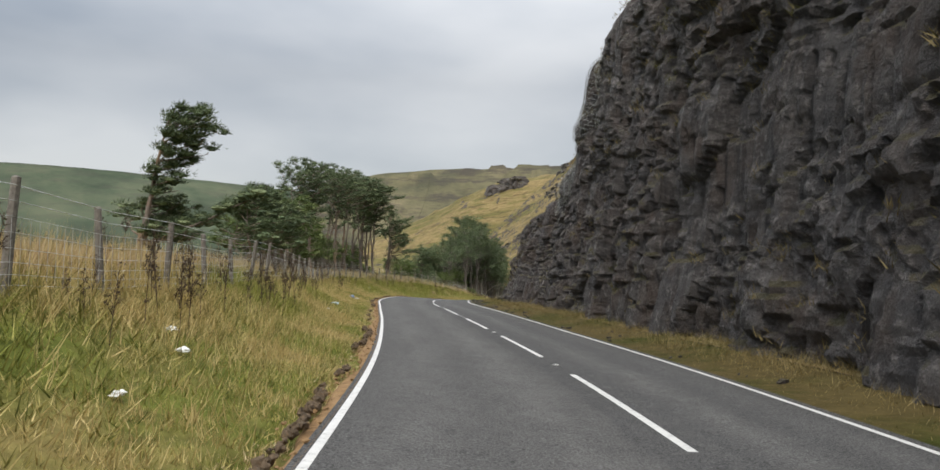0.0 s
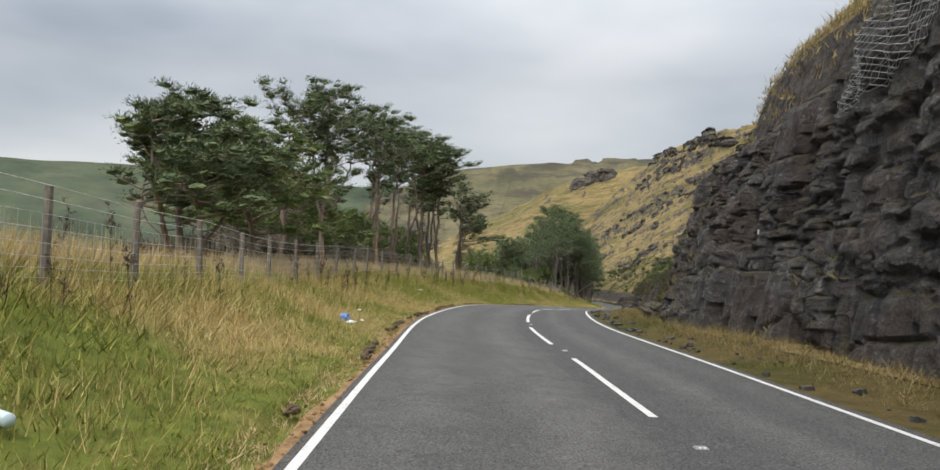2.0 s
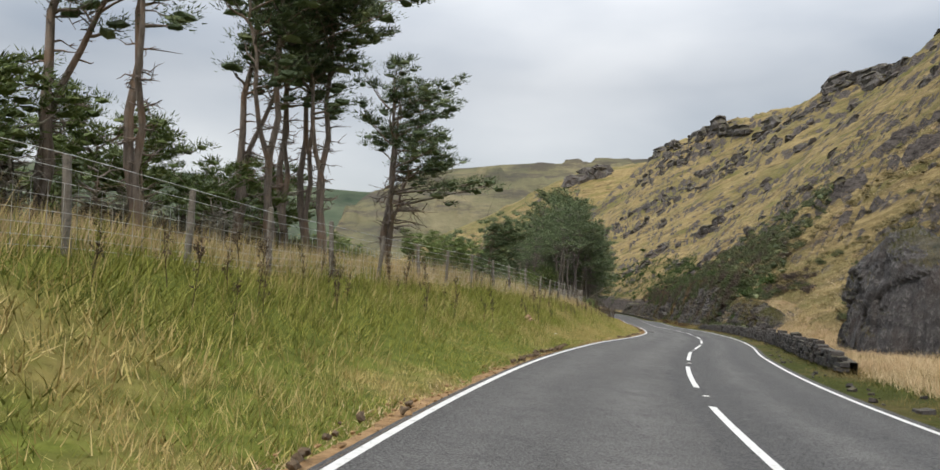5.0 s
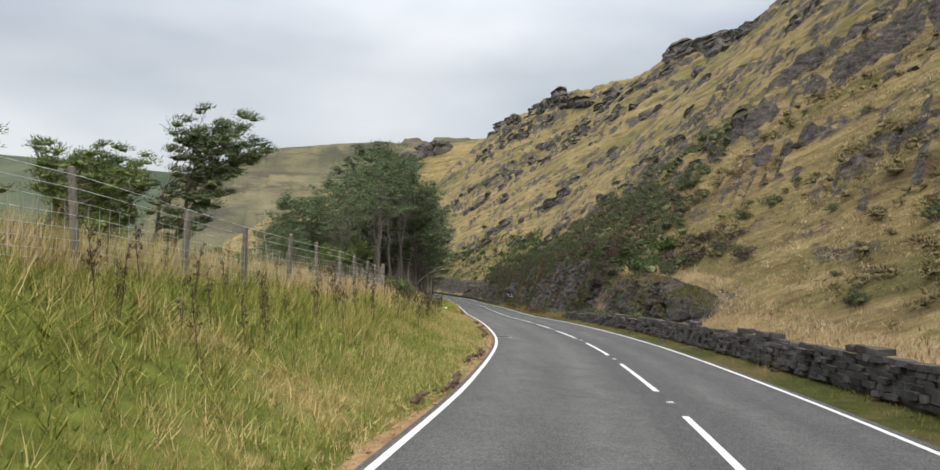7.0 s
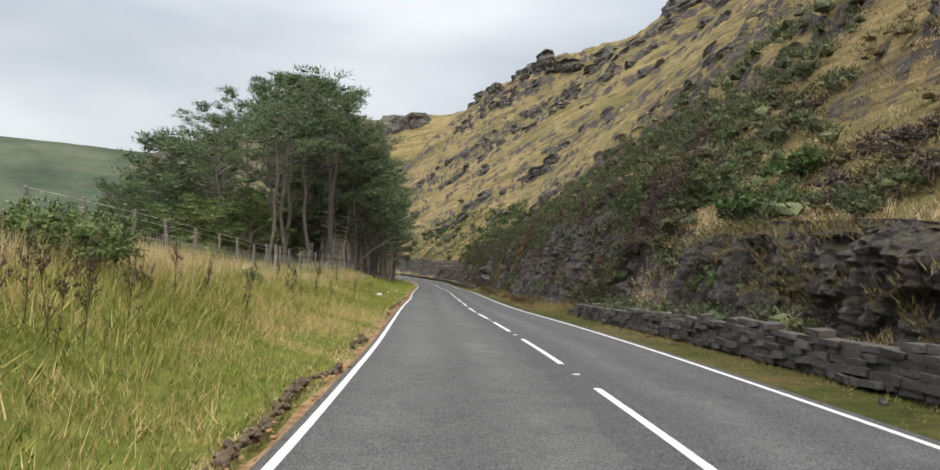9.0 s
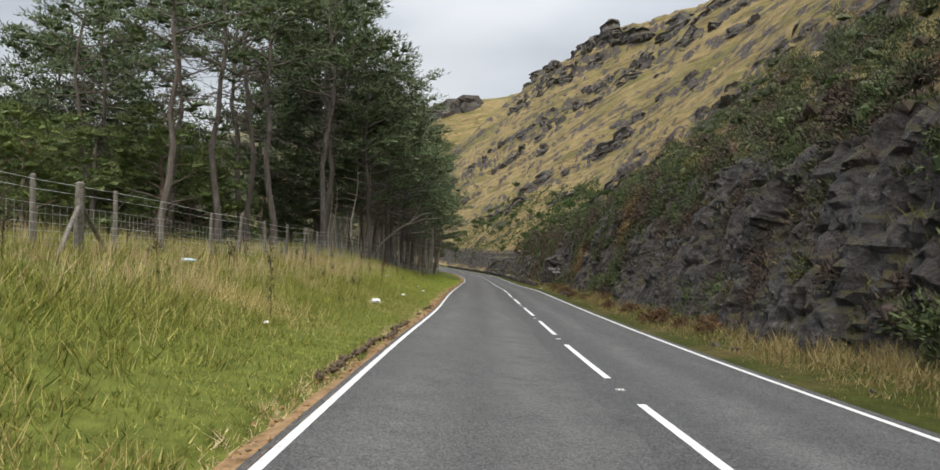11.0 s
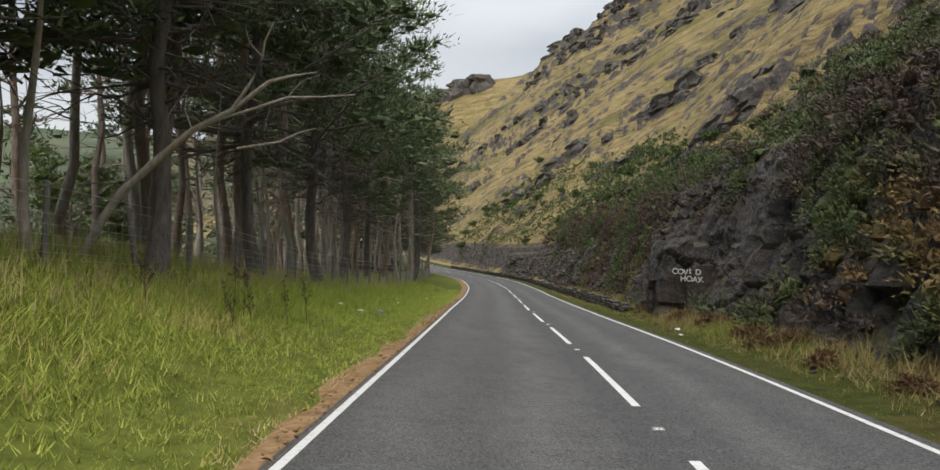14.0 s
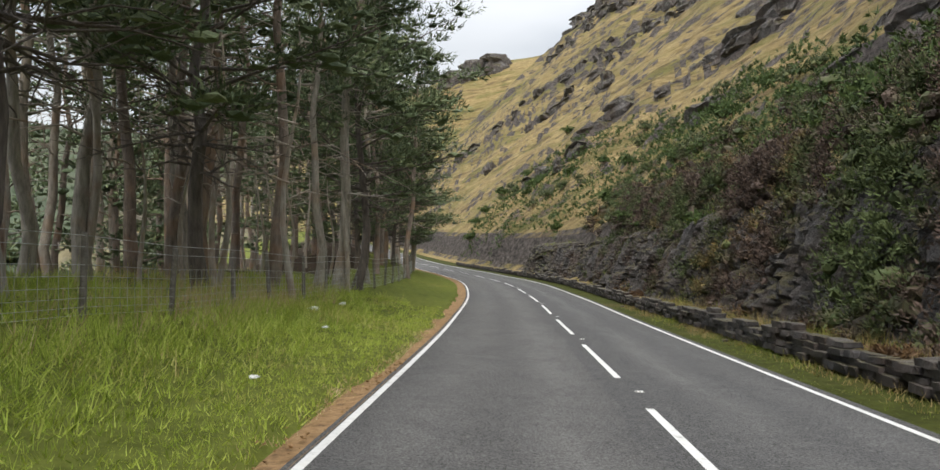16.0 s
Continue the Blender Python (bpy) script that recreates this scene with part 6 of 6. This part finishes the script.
def braced_post(y, u):
    """A strainer post with two struts."""
    p = ground(y, u)
    top = tagged(new("strainer_post"), "thick weathered strainer post with two struts", "fence post")
    obj("post", mesh_np("post", *tube([(0, 0, -0.3), (0, 0, 0.7), (0.01, 0, 1.42), (0.01, 0, 1.45)], (0.1, 0.095, 0.09, 0.04), 9)), WOOD, top)
    for s in (-1, 1):
        obj("strut", mesh_np("strut", *tube([(0.1, 1.15 * s, -0.05), (0.05, 0.6 * s, 0.45), (0.02, 0.05 * s, 0.95)], (0.05, 0.05, 0.045), 7)), WOOD, top)
    top.location = p


fence("field_fence", 6, 128, lambda y: float(np.interp(y, (6, 48, 62, 80, 128), (-7.4, -7.5, -8.0, -8.3, -8.7))), "stock fence of weathered posts and wire netting on the bank", 1.3, 1.15)
fence("wood_fence", 136, 292, lambda y: float(np.interp(y, (136, 165, 195, 236, 262, 292), (-10.8, -10.4, -9.6, -8.3, -7.4, -7))), "stock fence along the edge of the pine wood", 1.4, 1.3)
braced_post(128.6, -8.7)
braced_post(160.5, -10.3)


# ---- tall weeds ----
def weed(seed):
    rng = np.random.default_rng(seed)
    z = np.linspace(-0.05, 1.0, 6)
    stem = [tube(np.stack([0.05 * np.sin(z * 2 + seed), 0.04 * np.cos(z * 3), z], -1), 0.007 * (1.1 - z * 0.7), 5)]
    cs, ws = [], []
    for k in range(16):
        h, a, ln = rng.uniform(0.3, 0.98), k * 2.4, rng.uniform(0.03, 0.12)
        p = np.array([0.05 * math.sin(h * 2 + seed), 0.04 * math.cos(h * 3), h])
        e = p + np.array([math.cos(a) * 0.8, math.sin(a) * 0.8, 1.5]) * ln
        stem.append(tube([p, (p + e) / 2, e], (0.004, 0.0035, 0.002), 3))
        cs.append(e)
        ws.append(e - p)
    top = tagged(new("weed"), "tall dead dock stalk with brown seed heads", "weed", "dead weeds on the verge")
    obj("stem", mesh_np("stem", *joined(stem)), WEED, top, kind="stuff")
    v, f = tufts(np.array(cs), np.array(ws), 10, 0.045, 0.02, rng, scatter=0.018)
    obj("seed_head", mesh_np("seed_head", v, f), WEED, top, kind="stuff")
    return top


WEED = mat_leaf("dead_weed", (0.035, 0.024, 0.016), (0.085, 0.055, 0.035), (0.17, 0.12, 0.075))
kinds = [weed(s) for s in range(4)]
r = random.Random(17)
for k in range(330):
    y = r.choice((r.uniform(6, 34), r.uniform(5, 60), r.uniform(60, 128), r.uniform(72, 132), r.uniform(100, 132), r.uniform(128, 205)))
    u = -5.9 - abs(r.gauss(0, 2.0))
    if u < -11:
        continue
    stand(kinds[k % 4], y, u, r.uniform(0, 6), r.uniform(0.55, 1.15), first=(k < 4), dz=0.0)


# ---- litter ----
def crumple(name, label, material, y, u, size, seed, flat=0.5):
    """A crumpled bag, carton or scrap that lies in the grass."""
    rng = np.random.default_rng(seed)
    bm = bmesh.new()
    bmesh.ops.create_icosphere(bm, subdivisions=3, radius=0.5)
    for p in bm.verts:
        q = p.co
        f = 0.72 + 0.55 * noise.noise(Vector((q.x * 3.1 + seed, q.y * 3.1, q.z * 3.1))) + 0.25 * noise.noise(Vector((q.x * 8, q.y * 8 + seed, q.z * 8)))
        p.co = Vector((q.x * f, q.y * f * 0.75, max(q.z, -0.25) * f * flat)) * size
    me = bpy.data.meshes.new(name)
    bm.to_mesh(me)
    bm.free()
    ob = obj(name, me, material, label=label, category="litter")
    g = ground(y, u)
    ob.matrix_world = Matrix.Translation((g[0], g[1], g[2] + 0.10 * size + 0.05)) @ Matrix.Rotation(rng.uniform(0, 6), 4, "Z")


def bottle(y, u, turn, label="clear plastic bottle lying in the grass"):
    prof = [(0, 0.0), (0.03, 0.0), (0.033, 0.01), (0.033, 0.13), (0.028, 0.16), (0.013, 0.2), (0.013, 0.225)]
    pts = [(z, 0, 0.03) for _, z in prof]
    top = tagged(new("plastic_bottle"), label, "bottle")
    obj("body", mesh_np("body", *tube(pts, [max(q, 0.002) for q, _ in prof], 12)), CLEAR_PLASTIC, top, shade=True)
    obj("cap", mesh_np("cap", *tube([(0.222, 0, 0.03), (0.224, 0, 0.03), (0.24, 0, 0.03), (0.241, 0, 0.03)], (0.002, 0.016, 0.016, 0.002), 10)), BLUE_PLASTIC, top)
    g = ground(y, u)
    top.matrix_world = Matrix.Translation((g[0], g[1], g[2] + 0.09)) @ Matrix.Rotation(turn, 4, "Z") @ Matrix.Scale(1.5, 4)


for k, (y, u, s) in enumerate(((11.1, -6.2, 0.3), (9.7, -5.6, 0.32), (7.0, -5.3, 0.28), (26.1, -5.3, 0.2), (43.7, -4.8, 0.34), (47.9, -5.2, 0.2), (45.0, -4.7, 0.22), (65.3, -6.3, 0.4), (93.2, -5.0, 0.16),
                              (158.9, -5.9, 0.22), (178.6, -5.3, 0.36), (170.6, -5.5, 0.85), (186.2, -4.9, 0.34), (189.7, -5.5, 0.22), (212.4, -7.6, 0.28), (210.3, -6.5, 0.3), (209.8, -5.8, 0.26),
                              (207.3, -7.8, 0.3), (217.8, -5.6, 0.18), (219.8, -5.9, 0.26), (240.8, -7.0, 0.4), (237.9, -7.2, 0.6), (233.2, -5.8, 0.26), (226.8, -5.2, 0.22), (208.5, 3.4, 0.3), (206.9, 3.1, 0.2))):
    crumple("litter", "crumpled white plastic bag in the grass", WHITE_PLASTIC, y, u, s * 0.8, k + 3, 0.35)
crumple("litter", "crumpled blue plastic bag in the grass", BLUE_PLASTIC, 44.4, -5.05, 0.36, 41, 0.9)
crumple("litter", "soggy brown cardboard scrap in the grass", BROWN_CARD, 93.6, -6.2, 0.5, 42, 0.8)
crumple("litter", "flattened silver drinks can among the grass", STUD, 210.6, -5.3, 0.3, 43, 0.5)
bottle(30.7, -5.2, 2.6, "clear plastic bottle with a blue cap")
bottle(163.6, -9.4, 0.2)
bottle(187.9, -7.2, 1.0)


# ---- loose stones on the right verge ----
def rubble():
    rr = random.Random(31)
    poses = []
    for k in range(260):
        y = rr.choice((rr.uniform(40, 82), rr.uniform(10, 250)))
        u = 2.8 + abs(rr.gauss(0, 0.55)) + (0.4 if y > 100 else 0)
        p = ground(y, min(u, 5))
        s = rr.uniform(0.3, 1.0) ** 2 * (0.26 if 48 < y < 80 else 0.2)
        poses.append(Matrix.Translation((p[0], p[1], p[2] + 0.02)) @ Matrix.Rotation(rr.uniform(0, 6), 4, "Z") @ Matrix.Rotation(rr.gauss(0, 0.35), 4, "Y") @ Matrix.Diagonal((s, s, s * 0.9, 1)))
    for k, m in enumerate(poses):
        ob = new("loose_stone", STONES[k % 10])
        ob.matrix_world = m @ Matrix.Diagonal((1.0, 0.7, 0.5, 1))
        tagged(ob, "loose angular stone fallen from the cutting", "stone", "stones on the verge")


rubble()
scatter_rocks("boulder", "pale brown boulder on the verge", [rock_pose(191.7, 3.5, 0.55, 0.4, 0.0, 0.8)], "thing")
scatter_rocks("boulder", "flat dark boulder at the foot of the cutting", [rock_pose(58, 5.4, 2.2, 1.4, 0.05, 0.6), rock_pose(66, 5.6, 1.6, 1.2, 0.05, 0.6), rock_pose(72, 6.2, 1.8, 1.7, 0.05, 0.7)], "thing", "boulders below the cutting")


# ---- rockfall netting and marker tags on the cutting ----
def netting():
    """Wire mesh that hangs over the shoulder of the cliff and follows the rock."""
    ys, vs, P = FACES["cliff"]
    rows = np.flatnonzero((vs > 0.66) & (vs < 1.05))
    cols = np.flatnonzero((ys > 35.5) & (ys < 44))
    out = np.array([-0.12, -0.05, 0.06])
    wires = []
    for d in (1, -1):
        for c in range(cols[0] - len(rows), cols[-1] + len(rows), 2):
            run = [P[c + d * k, j] + out for k, j in enumerate(rows) if cols[0] <= c + d * k <= cols[-1]]
            if len(run) > 3:
                wires.append(tube(np.array(run), np.full(len(run), 0.007), 3))
    obj("rockfall_netting", mesh_np("rockfall_netting", *joined(wires)), WIRE, label="galvanised rockfall netting draped over the cliff", category="netting", kind="stuff")


netting()


def marker(y, u, up):
    bm = bmesh.new()
    bmesh.ops.create_cube(bm, size=1.0, matrix=Matrix.Diagonal((0.03, 0.11, 0.14, 1)))
    bmesh.ops.bevel(bm, geom=bm.edges[:], offset=0.01, segments=1)
    me = bpy.data.meshes.new("marker_plate")
    bm.to_mesh(me)
    bm.free()
    ob = obj("marker_plate", me, WHITE_PLASTIC, label="small white survey plate fixed to the rock", category="plate", group="plates on the cutting")
    ys, vs, P = FACES["cliff"]
    col = P[int(np.argmin(np.abs(ys - y)))]
    ob.location = col[int(np.argmin(np.abs(col[:, 2] - float(road_z(y)) - up)))] + np.array([-0.03, -0.02, 0])


for y, u, up in ((47.7, 5.5, 3.1), (49.25, 5.6, 2.5), (50.6, 5.6, 2.5)):
    marker(y, u, up)


# ---- painted words on the rock ----
def scrawl():
    """A rock whose face looks down the road, with two words painted on it in white."""
    g = ground(215.3, 4.95)
    n = 30
    q = np.linspace(-1, 1, n)
    faces, verts, base = [], [], 0
    for axis in range(3):
        for sg in (-1, 1):
            A, B = np.meshgrid(q, q, indexing="ij")
            p = np.zeros((n, n, 3))
            p[..., axis], p[..., (axis + 1) % 3], p[..., (axis + 2) % 3] = sg, A, B
            verts.append(p.reshape(-1, 3))
            faces.append(grid_faces(n, n) + base)
            base += n * n
    v = np.concatenate(verts)
    v = v * (1 - 0.10 * (np.sum(v**4, 1) - 1)[:, None] / 2)
    v = v * [1.08, 1.6, 1.6] + [0.22, 0, 0]
    v[:, 0] *= 1 - 0.16 * np.clip(v[:, 2], 0, 2) - 0.05 * v[:, 1]
    v[:, 2] += 0.22 * v[:, 0] * (v[:, 2] > 0.6)
    a, t, e = facets(v[:, 0] + v[:, 1] * 0.7, v[:, 2], 1.1, 0.9, 5)
    b, t2, e2 = facets(v[:, 0] + v[:, 1] * 0.7, v[:, 2], 0.4, 0.25, 8)
    k = 0.22 * a + 0.3 * t + 0.08 * b - 0.1 * np.exp(-((e / 0.1) ** 2))
    painted = (v[:, 1] < -1.2) & (np.abs(v[:, 0]) < 0.95) & (np.abs(v[:, 2] - 0.05) < 0.6)
    v = v * (1 + 0.9 * (k * np.where(painted, 0.12, 1.0))[:, None])
    me = mesh_np("boulder", v, np.concatenate(faces))
    bm = bmesh.new()
    bm.from_mesh(me)
    bmesh.ops.remove_doubles(bm, verts=bm.verts[:], dist=0.03)
    bm.to_mesh(me)
    bm.free()
    ob = obj("boulder", me, BANK_ROCK, label="upright dark rock with white painted words on it", category="rock")
    m = Matrix.Translation((g[0], g[1], float(road_z(215.3)) + 1.3)) @ Matrix.Rotation(-0.12, 4, "Z")
    ob.matrix_world = m
    top = tagged(new("painted_words"), "white hand-painted words COVID HOAX on dark rock", "graffiti")
    rr = random.Random(6)
    for word, z0, x0 in (("COVID", 0.52, -0.42), ("HOAX", 0.25, -0.12)):
        for c, ch in enumerate(word):
            cu = bpy.data.curves.new("letter", "FONT")
            cu.body, cu.size, cu.extrude, cu.offset = ch, 0.28, 0.012, 0.002
            tmp = bpy.data.objects.new("letter", cu)
            me = bpy.data.meshes.new_from_object(tmp)
            bpy.data.objects.remove(tmp)
            st = obj("letter", me, FADED_PAINT, top)
            x = x0 + c * 0.2
            near = v[np.argsort((v[:, 0] - x - 0.1) ** 2 + (v[:, 2] - z0 - 0.12) ** 2 + 4 * (v[:, 1] + 1.6) ** 2)[:14], 1].min()
            st.matrix_world = m @ Matrix.Translation((x, near - 0.015, z0 + rr.uniform(-0.03, 0.03))) @ Matrix.Rotation(rr.gauss(0, 0.09), 4, "Y") @ Matrix.Rotation(math.pi / 2, 4, "X")


FADED_PAINT = mat_plain("faded_white_paint", (0.55, 0.55, 0.54), 0.8, 0.0, 0.35, 12)
scrawl()
